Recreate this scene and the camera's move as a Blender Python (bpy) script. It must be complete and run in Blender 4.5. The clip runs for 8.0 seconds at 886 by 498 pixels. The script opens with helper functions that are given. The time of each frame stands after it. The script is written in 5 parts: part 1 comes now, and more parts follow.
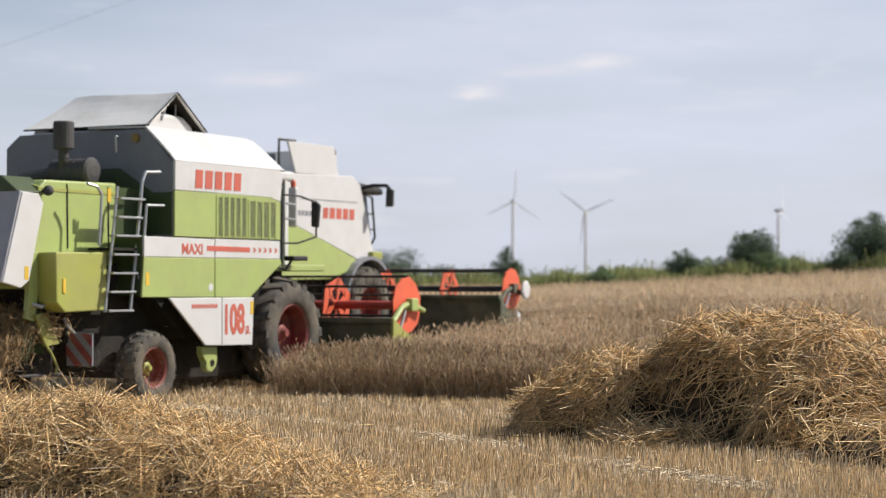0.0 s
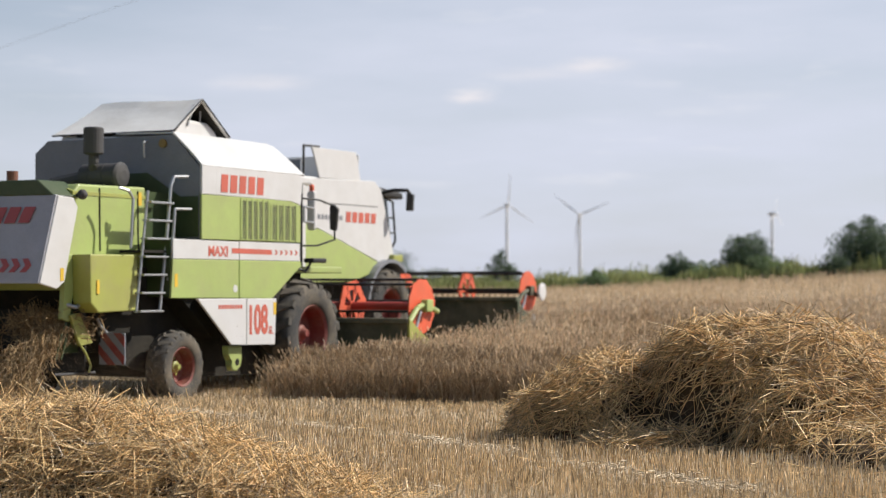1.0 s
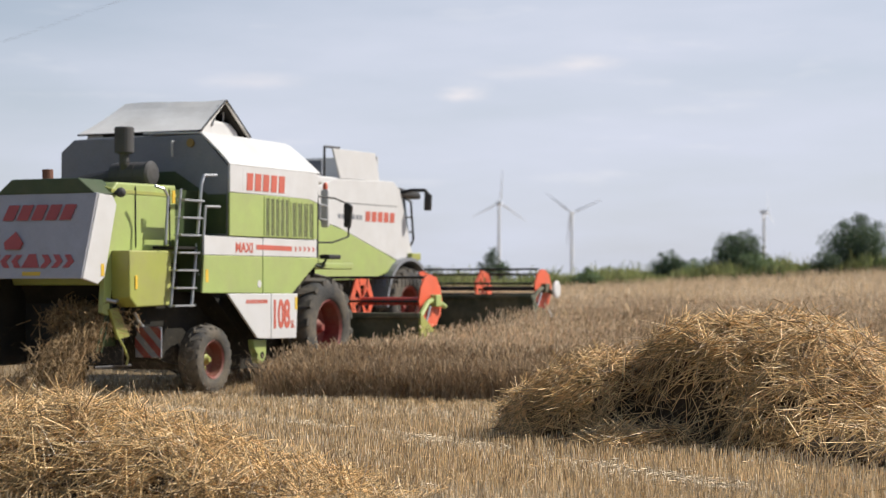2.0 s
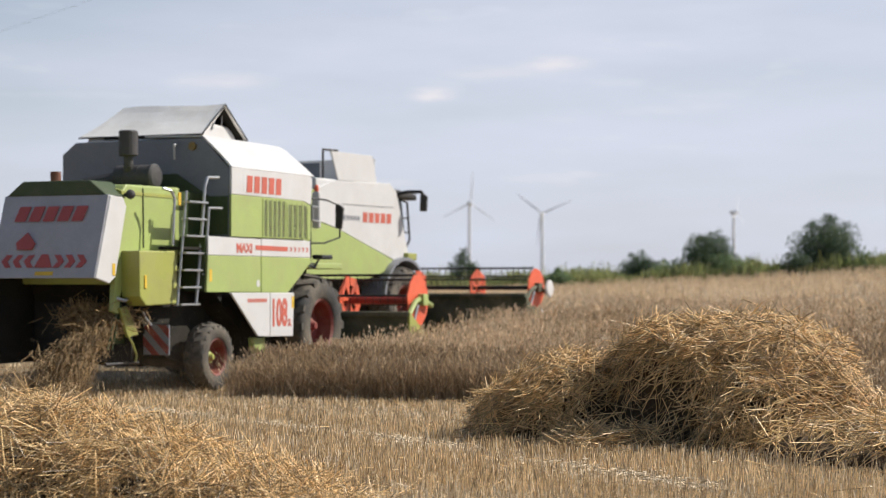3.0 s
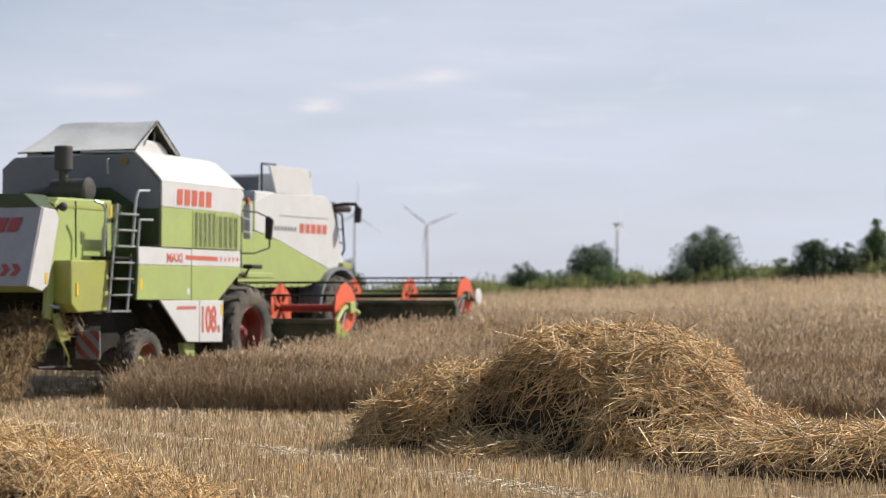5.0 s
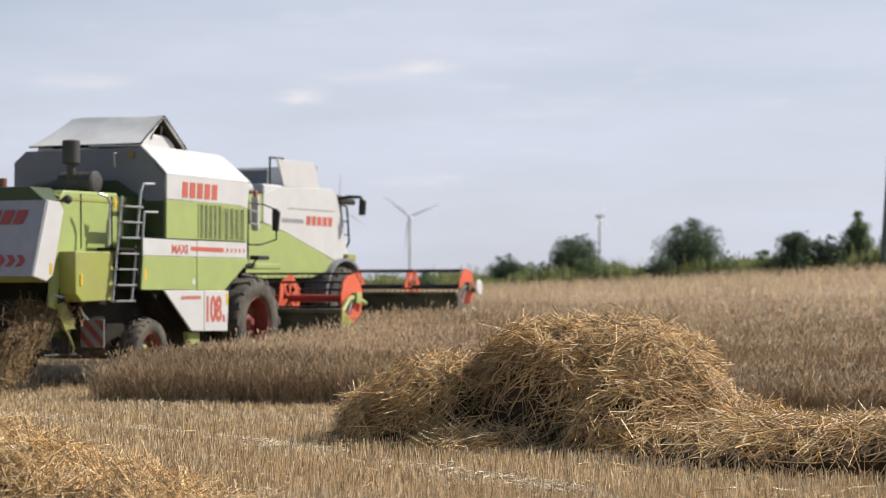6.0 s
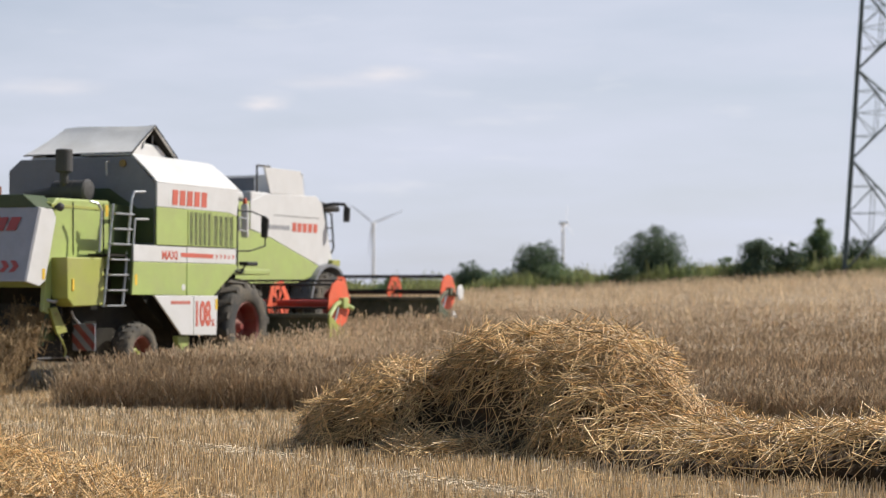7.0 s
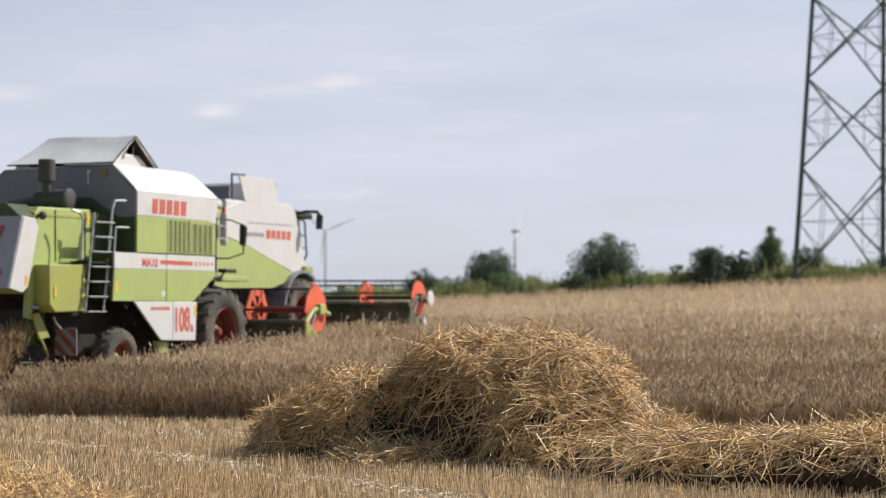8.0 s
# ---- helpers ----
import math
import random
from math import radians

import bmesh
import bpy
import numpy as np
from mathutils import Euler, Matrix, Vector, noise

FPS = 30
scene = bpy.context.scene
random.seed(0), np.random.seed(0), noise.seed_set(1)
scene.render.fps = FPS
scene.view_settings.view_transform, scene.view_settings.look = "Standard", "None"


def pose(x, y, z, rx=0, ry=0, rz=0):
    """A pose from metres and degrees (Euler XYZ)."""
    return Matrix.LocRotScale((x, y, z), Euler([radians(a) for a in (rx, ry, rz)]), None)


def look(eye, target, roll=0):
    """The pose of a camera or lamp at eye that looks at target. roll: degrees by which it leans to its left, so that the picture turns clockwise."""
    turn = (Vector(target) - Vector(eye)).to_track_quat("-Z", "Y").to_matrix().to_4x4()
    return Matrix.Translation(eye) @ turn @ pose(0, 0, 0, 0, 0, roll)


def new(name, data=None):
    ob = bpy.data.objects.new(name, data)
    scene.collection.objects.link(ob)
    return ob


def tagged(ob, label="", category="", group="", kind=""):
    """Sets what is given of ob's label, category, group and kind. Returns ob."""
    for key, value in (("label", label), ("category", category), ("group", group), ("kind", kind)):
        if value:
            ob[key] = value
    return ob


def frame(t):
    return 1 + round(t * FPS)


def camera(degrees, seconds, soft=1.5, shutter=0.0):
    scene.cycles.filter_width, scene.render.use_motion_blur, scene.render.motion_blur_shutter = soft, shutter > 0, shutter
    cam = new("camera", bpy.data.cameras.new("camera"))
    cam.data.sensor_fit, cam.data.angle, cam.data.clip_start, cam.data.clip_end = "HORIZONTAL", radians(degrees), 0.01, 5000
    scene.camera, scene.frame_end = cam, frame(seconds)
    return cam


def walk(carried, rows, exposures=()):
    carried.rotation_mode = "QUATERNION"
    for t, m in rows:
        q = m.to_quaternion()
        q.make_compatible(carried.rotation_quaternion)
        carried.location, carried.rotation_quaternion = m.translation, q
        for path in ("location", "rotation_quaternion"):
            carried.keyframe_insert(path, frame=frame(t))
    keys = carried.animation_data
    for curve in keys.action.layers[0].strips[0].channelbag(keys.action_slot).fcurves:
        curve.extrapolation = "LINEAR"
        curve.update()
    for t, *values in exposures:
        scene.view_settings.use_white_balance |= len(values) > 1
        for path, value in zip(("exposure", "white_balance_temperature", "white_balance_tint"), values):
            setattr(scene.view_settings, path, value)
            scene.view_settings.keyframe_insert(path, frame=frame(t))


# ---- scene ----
EYE = 1.73
cam = camera(26.74, 8.0, soft=0.7)
# seconds, turn to the right, tilt up, lean (degrees); the camera pans on the spot
PAN = [(0.0, -4.358, 0.955, 0.0), (0.5, -4.331, 0.995, -0.05), (1.0, -4.174, 1.060, -0.02),
       (1.5, -4.095, 1.006, -0.03), (2.0, -3.93, 1.0, -0.03), (2.5, -3.64, 1.0, -0.03), (2.8, -3.364, 1.007, -0.03), (3.0, -3.021, 1.013, -0.04),
       (3.5, -1.858, 1.761, -0.07), (4.0, -0.922, 1.744, -0.08), (4.5, 0.051, 1.603, -0.03),
       (5.0, 0.50, 1.36, 0.0), (5.5, 0.79, 1.17, 0.02), (6.0, 1.038, 1.109, 0.03), (6.5, 1.390, 1.338, 0.06), (7.0, 2.159, 1.311, 0.10),
       (7.5, 3.154, 1.407, 0.12), (8.0, 3.626, 1.553, 0.08)]
walk(cam, [(t, pose(0, 0, EYE, 90 + tilt, 0, -turn) @ pose(0, 0, 0, 0, 0, lean)) for t, turn, tilt, lean in PAN])
cam.data.dof.use_dof, cam.data.dof.focus_distance, cam.data.dof.aperture_fstop = True, 15.6, 2.0
scene.view_settings.exposure = 0.16

# ---- sky and sun ----
SUN_EL, SUN_AZ = 43.0, 72.0     # degrees above the horizon; degrees clockwise from the camera's forward axis
world = bpy.data.worlds.new("summer_sky")
scene.world = world
world.use_nodes = True
wt = world.node_tree
wt.nodes.clear()
out = wt.nodes.new("ShaderNodeOutputWorld")
bg = wt.nodes.new("ShaderNodeBackground")
sky = wt.nodes.new("ShaderNodeTexSky")
sky.sky_type, sky.sun_disc = "NISHITA", False
sky.sun_elevation, sky.sun_rotation = radians(SUN_EL), radians(SUN_AZ)
sky.air_density, sky.dust_density, sky.ozone_density = 1.0, 1.0, 1.5
geo = wt.nodes.new("ShaderNodeTexCoord")
wmap = wt.nodes.new("ShaderNodeMapping")
wmap.inputs["Scale"].default_value = (3.0, 3.0, 16.0)
wmap.inputs["Location"].default_value = (0.37, 0.2, 0.9)
cl = wt.nodes.new("ShaderNodeTexNoise")
cl.inputs["Scale"].default_value, cl.inputs["Detail"].default_value, cl.inputs["Roughness"].default_value = 1.6, 7.0, 0.55
ramp = wt.nodes.new("ShaderNodeValToRGB")
ramp.color_ramp.elements[0].position, ramp.color_ramp.elements[1].position = 0.36, 0.70
ramp.color_ramp.elements[0].color, ramp.color_ramp.elements[1].color = (0.72, 0.72, 0.72, 1), (1.0, 1.0, 1.0, 1)
mixc = wt.nodes.new("ShaderNodeMix")
mixc.data_type = "RGBA"
mixc.inputs[7].default_value = (7.5, 7.9, 9.25, 1)       # thin bright cloud veil
wt.links.new(geo.outputs["Generated"], wmap.inputs["Vector"])
wt.links.new(wmap.outputs["Vector"], cl.inputs["Vector"])
wt.links.new(cl.outputs["Fac"], ramp.inputs["Fac"])
sep = wt.nodes.new("ShaderNodeSeparateXYZ")
haze = wt.nodes.new("ShaderNodeMapRange")                  # the veil is thick along the horizon and thins towards the zenith
haze.interpolation_type = "SMOOTHSTEP"
haze.inputs[1].default_value, haze.inputs[2].default_value, haze.inputs[3].default_value, haze.inputs[4].default_value = -0.17, 0.18, 1.0, 0.06
thin = wt.nodes.new("ShaderNodeMath")
thin.operation = "MULTIPLY"
wt.links.new(geo.outputs["Generated"], sep.inputs[0])
tip = wt.nodes.new("ShaderNodeMath")                        # and it thins away from the sun's side
tip.operation = "MULTIPLY_ADD"
tip.inputs[1].default_value = -0.5
back = wt.nodes.new("ShaderNodeMath")                       # and towards the clear sky opposite
back.operation = "MULTIPLY_ADD"
back.inputs[1].default_value = -0.32
wt.links.new(sep.outputs["Y"], back.inputs[0])
wt.links.new(sep.outputs["Z"], back.inputs[2])
wt.links.new(sep.outputs["X"], tip.inputs[0])
wt.links.new(back.outputs[0], tip.inputs[2])
wt.links.new(tip.outputs[0], haze.inputs[0])
wt.links.new(ramp.outputs["Color"], thin.inputs[0])
wt.links.new(haze.outputs[0], thin.inputs[1])
wt.links.new(thin.outputs[0], mixc.inputs[0])
wt.links.new(sky.outputs["Color"], mixc.inputs[6])
wisp = wt.nodes.new("ShaderNodeTexNoise")
wisp.inputs["Scale"].default_value, wisp.inputs["Detail"].default_value = 4.5, 5.0
wisp_edge = wt.nodes.new("ShaderNodeMapRange")
wisp_edge.inputs[1].default_value, wisp_edge.inputs[2].default_value, wisp_edge.inputs[4].default_value = 0.60, 0.78, 0.38
mixw = wt.nodes.new("ShaderNodeMix")
mixw.data_type = "RGBA"
mixw.inputs[7].default_value = (9.6, 9.5, 9.9, 1)         # small bright wisps
wt.links.new(wmap.outputs["Vector"], wisp.inputs["Vector"])
wt.links.new(wisp.outputs["Fac"], wisp_edge.inputs[0])
wt.links.new(wisp_edge.outputs[0], mixw.inputs[0])
wt.links.new(mixc.outputs[2], mixw.inputs[6])
last = mixw.outputs[2]
# single small clouds low over the field: direction x, z, half width, half height, strength
for cx, cz, ca, cb, amount in ((-0.058, 0.1000, 0.020, 0.0060, 0.9), (0.008, 0.1165, 0.030, 0.0065, 0.8), (-0.020, 0.112, 0.05, 0.006, 0.35), (-0.16, 0.107, 0.03, 0.007, 0.35), (-0.175, 0.107, 0.035, 0.007, 0.3)):
    cm = wt.nodes.new("ShaderNodeMapping")
    cm.inputs["Scale"].default_value, cm.inputs["Location"].default_value = (1 / ca, 0, 1 / cb), (-cx / ca, 0, -cz / cb)
    spot = wt.nodes.new("ShaderNodeTexGradient")
    spot.gradient_type = "SPHERICAL"
    frayed = wt.nodes.new("ShaderNodeTexNoise")
    frayed.inputs["Scale"].default_value, frayed.inputs["Detail"].default_value = 1.6, 5.0
    warp = wt.nodes.new("ShaderNodeMath")
    warp.operation = "MULTIPLY"
    soft_edge = wt.nodes.new("ShaderNodeMapRange")
    soft_edge.interpolation_type = "SMOOTHSTEP"
    soft_edge.inputs[1].default_value, soft_edge.inputs[2].default_value, soft_edge.inputs[4].default_value = 0.05, 0.55, amount
    puff = wt.nodes.new("ShaderNodeMix")
    puff.data_type = "RGBA"
    puff.inputs[7].default_value = (9.3, 9.0, 9.4, 1)
    wt.links.new(geo.outputs["Generated"], cm.inputs["Vector"])
    wt.links.new(cm.outputs["Vector"], spot.inputs["Vector"])
    wt.links.new(cm.outputs["Vector"], frayed.inputs["Vector"])
    wt.links.new(spot.outputs["Fac"], warp.inputs[0])
    wt.links.new(frayed.outputs["Fac"], warp.inputs[1])
    wt.links.new(warp.outputs[0], soft_edge.inputs[0])
    wt.links.new(soft_edge.outputs[0], puff.inputs[0])
    wt.links.new(last, puff.inputs[6])
    last = puff.outputs[2]
wt.links.new(last, bg.inputs["Color"])
bg.inputs["Strength"].default_value = 0.082
wt.links.new(bg.outputs["Background"], out.inputs["Surface"])
sun = new("sun", bpy.data.lights.new("sun", "SUN"))
sun.data.energy, sun.data.angle, sun.data.color = 5.0, radians(0.6), (1.0, 0.95, 0.88)
_a, _e = radians(SUN_AZ), radians(SUN_EL)
sun.matrix_world = look((40 * math.sin(_a) * math.cos(_e), 40 * math.cos(_a) * math.cos(_e), 40 * math.sin(_e)), (0, 0, 0))

# ---- materials ----
def material(name, base, rough=0.6, metal=0.0, vary=0.12, scale=3.0, fine=60.0, bump=0.0, tint=None, island=0.0, dust=0.0, spec=0.5, thin=0.0):
    """A surface with two scales of colour variation, an optional second tint, settled dust and fine relief."""
    m = bpy.data.materials.new(name)
    m.use_nodes = True
    nt = m.node_tree
    p = nt.nodes["Principled BSDF"]
    p.inputs["Metallic"].default_value = metal
    p.inputs["Specular IOR Level"].default_value = spec
    tc = nt.nodes.new("ShaderNodeTexCoord")
    big = nt.nodes.new("ShaderNodeTexNoise")
    big.inputs["Scale"].default_value, big.inputs["Detail"].default_value = scale, 5.0
    sml = nt.nodes.new("ShaderNodeTexNoise")
    sml.inputs["Scale"].default_value, sml.inputs["Detail"].default_value = fine, 3.0
    nt.links.new(tc.outputs["Object"], big.inputs["Vector"])
    nt.links.new(tc.outputs["Object"], sml.inputs["Vector"])
    add = nt.nodes.new("ShaderNodeMath")
    add.operation = "ADD"
    nt.links.new(big.outputs["Fac"], add.inputs[0])
    nt.links.new(sml.outputs["Fac"], add.inputs[1])
    val = nt.nodes.new("ShaderNodeMapRange")
    val.inputs[1].default_value, val.inputs[2].default_value = 0.65, 1.35
    nt.links.new(add.outputs[0], val.inputs[0])
    mix = nt.nodes.new("ShaderNodeMix")
    mix.data_type = "RGBA"
    second = tint or tuple(c * (1 - 2 * vary) for c in base)
    mix.inputs[6].default_value, mix.inputs[7].default_value = (*base, 1), (*second, 1)
    nt.links.new(val.outputs[0], mix.inputs[0])
    colour = mix.outputs[2]
    if island:
        g = nt.nodes.new("ShaderNodeNewGeometry")
        hsv = nt.nodes.new("ShaderNodeHueSaturation")
        rng = nt.nodes.new("ShaderNodeMapRange")
        rng.inputs[3].default_value, rng.inputs[4].default_value = 1 - island, 1 + island
        nt.links.new(g.outputs["Random Per Island"], rng.inputs[0])
        nt.links.new(rng.outputs[0], hsv.inputs["Value"])
        nt.links.new(colour, hsv.inputs["Color"])
        colour = hsv.outputs["Color"]
    if dust:
        dn = nt.nodes.new("ShaderNodeTexNoise")
        dn.inputs["Scale"].default_value, dn.inputs["Detail"].default_value, dn.inputs["Roughness"].default_value = 1.7, 8.0, 0.65
        nt.links.new(tc.outputs["Object"], dn.inputs["Vector"])
        dr = nt.nodes.new("ShaderNodeMapRange")
        dr.inputs[1].default_value, dr.inputs[2].default_value, dr.inputs[4].default_value = 0.4, 0.75, dust
        nt.links.new(dn.outputs["Fac"], dr.inputs[0])
        dm = nt.nodes.new("ShaderNodeMix")
        dm.data_type = "RGBA"
        dm.inputs[7].default_value = (0.30, 0.24, 0.16, 1)
        nt.links.new(dr.outputs[0], dm.inputs[0])
        nt.links.new(colour, dm.inputs[6])
        colour = dm.outputs[2]
    nt.links.new(colour, p.inputs["Base Color"])
    rr = nt.nodes.new("ShaderNodeMapRange")
    rr.inputs[3].default_value, rr.inputs[4].default_value = max(0.05, rough - 0.1), min(1, rough + 0.1)
    nt.links.new(sml.outputs["Fac"], rr.inputs[0])
    nt.links.new(rr.outputs[0], p.inputs["Roughness"])
    if bump:
        b = nt.nodes.new("ShaderNodeBump")
        b.inputs["Strength"].default_value, b.inputs["Distance"].default_value = bump, 0.02
        nt.links.new(add.outputs[0], b.inputs["Height"])
        nt.links.new(b.outputs["Normal"], p.inputs["Normal"])
    if thin:                                  # light passes through dry blades and leaves
        tl = nt.nodes.new("ShaderNodeBsdfTranslucent")
        ms = nt.nodes.new("ShaderNodeMixShader")
        ms.inputs[0].default_value = thin
        nt.links.new(colour, tl.inputs["Color"])
        nt.links.new(p.outputs[0], ms.inputs[1])
        nt.links.new(tl.outputs[0], ms.inputs[2])
        nt.links.new(ms.outputs[0], nt.nodes["Material Output"].inputs["Surface"])
    return m


GREEN = material("lime_paint", (0.39, 0.475, 0.15), 0.42, dust=0.35, vary=0.06)
GREEN2 = material("yellow_green_paint", (0.37, 0.39, 0.085), 0.5, dust=0.4, vary=0.08)
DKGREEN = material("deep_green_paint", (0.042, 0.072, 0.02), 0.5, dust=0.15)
# dark green table steel with dust, lightened to stand for haze
TABLE = material("hazed_dusty_green_steel", (0.085, 0.095, 0.058), 0.75, dust=0.6)
WHITE = material("white_paint", (0.64, 0.63, 0.615), 0.42, dust=0.16, vary=0.04)
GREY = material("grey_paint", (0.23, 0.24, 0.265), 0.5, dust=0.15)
# hood white greyed: the shade on its rear is put into the colour
HOODSHADE = material("shaded_dusty_hood_paint", (0.44, 0.44, 0.47), 0.5, dust=0.22)
RED = material("red_paint", (0.52, 0.065, 0.045), 0.45, dust=0.15)
ORANGE = material("orange_paint", (0.80, 0.13, 0.055), 0.5, dust=0.2)
RIMRED = material("dusty_red_rim_paint", (0.24, 0.035, 0.03), 0.65, dust=0.5)
BLACK = material("black_steel", (0.018, 0.018, 0.018), 0.55, dust=0.1)
# chassis steel; also colours the blocks and sheets that stand for shade
UNDER = material("dusty_steel_and_shade", (0.026, 0.025, 0.022), 0.9, dust=0.1, spec=0.15)
RUBBER = material("tyre_rubber", (0.045, 0.044, 0.042), 0.85, dust=0.6, bump=0.3)
STEEL = material("galvanised_steel", (0.50, 0.51, 0.52), 0.4, metal=0.7, dust=0.2)
SOOT = material("sooty_metal", (0.062, 0.060, 0.062), 0.75, dust=0.10, scale=8)
RUST = material("rusty_pipe", (0.24, 0.09, 0.06), 0.8, tint=(0.12, 0.05, 0.035))
CANVAS = material("tarpaulin_cover", (0.90, 0.88, 0.83), 0.7, dust=0.28, bump=0.15, scale=1.2)
YELLOW = material("yellow_sticker", (0.80, 0.52, 0.05), 0.5)
GLASS = material("cab_glass", (0.05, 0.06, 0.065), 0.08, vary=0.02)
STRAW = material("golden_straw", (0.87, 0.635, 0.325), 0.36, tint=(0.46, 0.285, 0.115), scale=2.0, fine=25, island=0.74, spec=0.55)
# straw below the hood: shade and dust are put into the browner colour
DIMSTRAW = material("shaded_dusty_straw", (0.46, 0.32, 0.16), 0.7, tint=(0.25, 0.16, 0.075), scale=3.0, fine=25, island=0.5)
# near-black straw: the shade inside the heaps is put into its colour
STRAW_SHADE = material("shaded_matted_straw", (0.085, 0.05, 0.019), 0.95, tint=(0.035, 0.021, 0.009), scale=5, fine=40, bump=1.0)
STUBBLE = material("pale_stubble", (0.74, 0.565, 0.34), 0.5, tint=(0.45, 0.31, 0.16), scale=0.7, fine=9, island=0.62, spec=0.3, thin=0.3)
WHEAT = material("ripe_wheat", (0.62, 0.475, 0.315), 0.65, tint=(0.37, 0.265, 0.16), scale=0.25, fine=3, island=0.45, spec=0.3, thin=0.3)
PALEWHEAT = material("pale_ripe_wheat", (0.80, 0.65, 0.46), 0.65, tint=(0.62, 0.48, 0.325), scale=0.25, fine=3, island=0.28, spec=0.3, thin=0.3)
PALEGRASS = material("pale_seed_grass", (0.72, 0.56, 0.37), 0.6, tint=(0.55, 0.40, 0.24), scale=0.3, fine=3, island=0.25, spec=0.3, thin=0.4)
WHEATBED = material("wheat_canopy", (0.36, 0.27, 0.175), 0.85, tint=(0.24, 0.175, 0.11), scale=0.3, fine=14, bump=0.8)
SOIL = material("field_soil", (0.27, 0.19, 0.09), 0.9, tint=(0.15, 0.10, 0.05), scale=0.6, fine=18, bump=1.0)
# dark leaf green lightened: distance haze is put into the colour
LEAF = material("hazed_dark_leaves", (0.11, 0.155, 0.085), 0.6, tint=(0.070, 0.105, 0.058), scale=1.2, fine=9, island=0.45, thin=0.25)
LEAF2 = material("pale_leaves", (0.20, 0.27, 0.125), 0.6, tint=(0.13, 0.19, 0.085), scale=1.2, fine=9, island=0.45, thin=0.35)
WEED = material("meadow_grass", (0.24, 0.31, 0.11), 0.7, tint=(0.36, 0.33, 0.15), scale=0.4, fine=5, island=0.4, thin=0.35)
BARK = material("bark", (0.10, 0.075, 0.05), 0.9, bump=0.8)
PYLON = material("weathered_galvanised_steel", (0.13, 0.16, 0.155), 0.6, metal=0.3)
TURBINE = material("turbine_white", (0.84, 0.85, 0.87), 0.5, vary=0.03)
PALESTRAW = material("bleached_crushed_straw", (0.80, 0.68, 0.50), 0.6, tint=(0.60, 0.48, 0.32), scale=1.0, fine=12, island=0.35, spec=0.3)
DUST = material("field_dust", (0.52, 0.42, 0.30), 0.9, vary=0.1, island=0.3, spec=0.1)
AMBER = material("dirty_amber_lens", (0.30, 0.19, 0.04), 0.4, dust=0.3)
LETTER = material("faded_red_lettering", (0.60, 0.13, 0.085), 0.5, dust=0.12)
CHEVRON = material("faded_red_print", (0.45, 0.09, 0.08), 0.5)

# ---- mesh helpers ----
def part(name, bm, mat, parent=None, label="", soft=False):
    """Links a bmesh as one mesh object under a thing or a part."""
    me = bpy.data.meshes.new(name)
    bmesh.ops.recalc_face_normals(bm, faces=bm.faces)
    for f in bm.faces:
        f.smooth = soft
    bm.to_mesh(me)
    bm.free()
    me.materials.append(mat)
    ob = new(name, me)
    ob.parent = parent
    return tagged(ob, label)


def thing(name, label, category, group="", kind="", m=None):
    ob = tagged(new(name), label, category, group, kind)
    ob.matrix_world = m or Matrix()
    return ob


def box(bm, x0, x1, y0, y1, z0, z1, bev=0.0):
    vs = [bm.verts.new((x, y, z)) for x in (x0, x1) for y in (y0, y1) for z in (z0, z1)]
    fs = [bm.faces.new([vs[i] for i in q]) for q in ((0, 1, 3, 2), (4, 6, 7, 5), (0, 4, 5, 1), (2, 3, 7, 6), (0, 2, 6, 4), (1, 5, 7, 3))]
    if bev:
        bmesh.ops.bevel(bm, geom=list({e for f in fs for e in f.edges}), offset=bev, segments=2, affect="EDGES", profile=0.5)
    return bm


def prism(bm, poly, axis, a, b, bev=0.0):
    """A prism over a polygon. axis 0: poly is (y, z), 1: (x, z), 2: (x, y)."""
    def put(u, v, w):
        return ((w, u, v), (u, w, v), (u, v, w))[axis]
    lo = [bm.verts.new(put(u, v, a)) for u, v in poly]
    hi = [bm.verts.new(put(u, v, b)) for u, v in poly]
    n = len(poly)
    fs = [bm.faces.new(lo), bm.faces.new(hi[::-1])]
    fs += [bm.faces.new((lo[i], hi[i], hi[(i + 1) % n], lo[(i + 1) % n])) for i in range(n)]
    if bev:
        bmesh.ops.bevel(bm, geom=list({e for f in fs for e in f.edges}), offset=bev, segments=2, affect="EDGES", profile=0.5)
    return bm


def rod(bm, p, q, r, n=8, r2=None):
    """A round bar from p to q."""
    p, q = Vector(p), Vector(q)
    d = (q - p).normalized()
    a = d.orthogonal().normalized()
    b = d.cross(a)
    r2 = r if r2 is None else r2
    ring = lambda c, rr: [bm.verts.new(c + (a * math.cos(k * math.tau / n) + b * math.sin(k * math.tau / n)) * rr) for k in range(n)]
    lo, hi = ring(p, r), ring(q, r2)
    for k in range(n):
        bm.faces.new((lo[k], lo[(k + 1) % n], hi[(k + 1) % n], hi[k]))
    bm.faces.new(lo[::-1]), bm.faces.new(hi)
    return bm


def pipe(bm, pts, r, n=8):
    for p, q in zip(pts, pts[1:]):
        rod(bm, p, q, r, n)
    for p in pts[1:-1]:
        bmesh.ops.create_icosphere(bm, subdivisions=1, radius=r * 1.02, matrix=Matrix.Translation(p))
    return bm


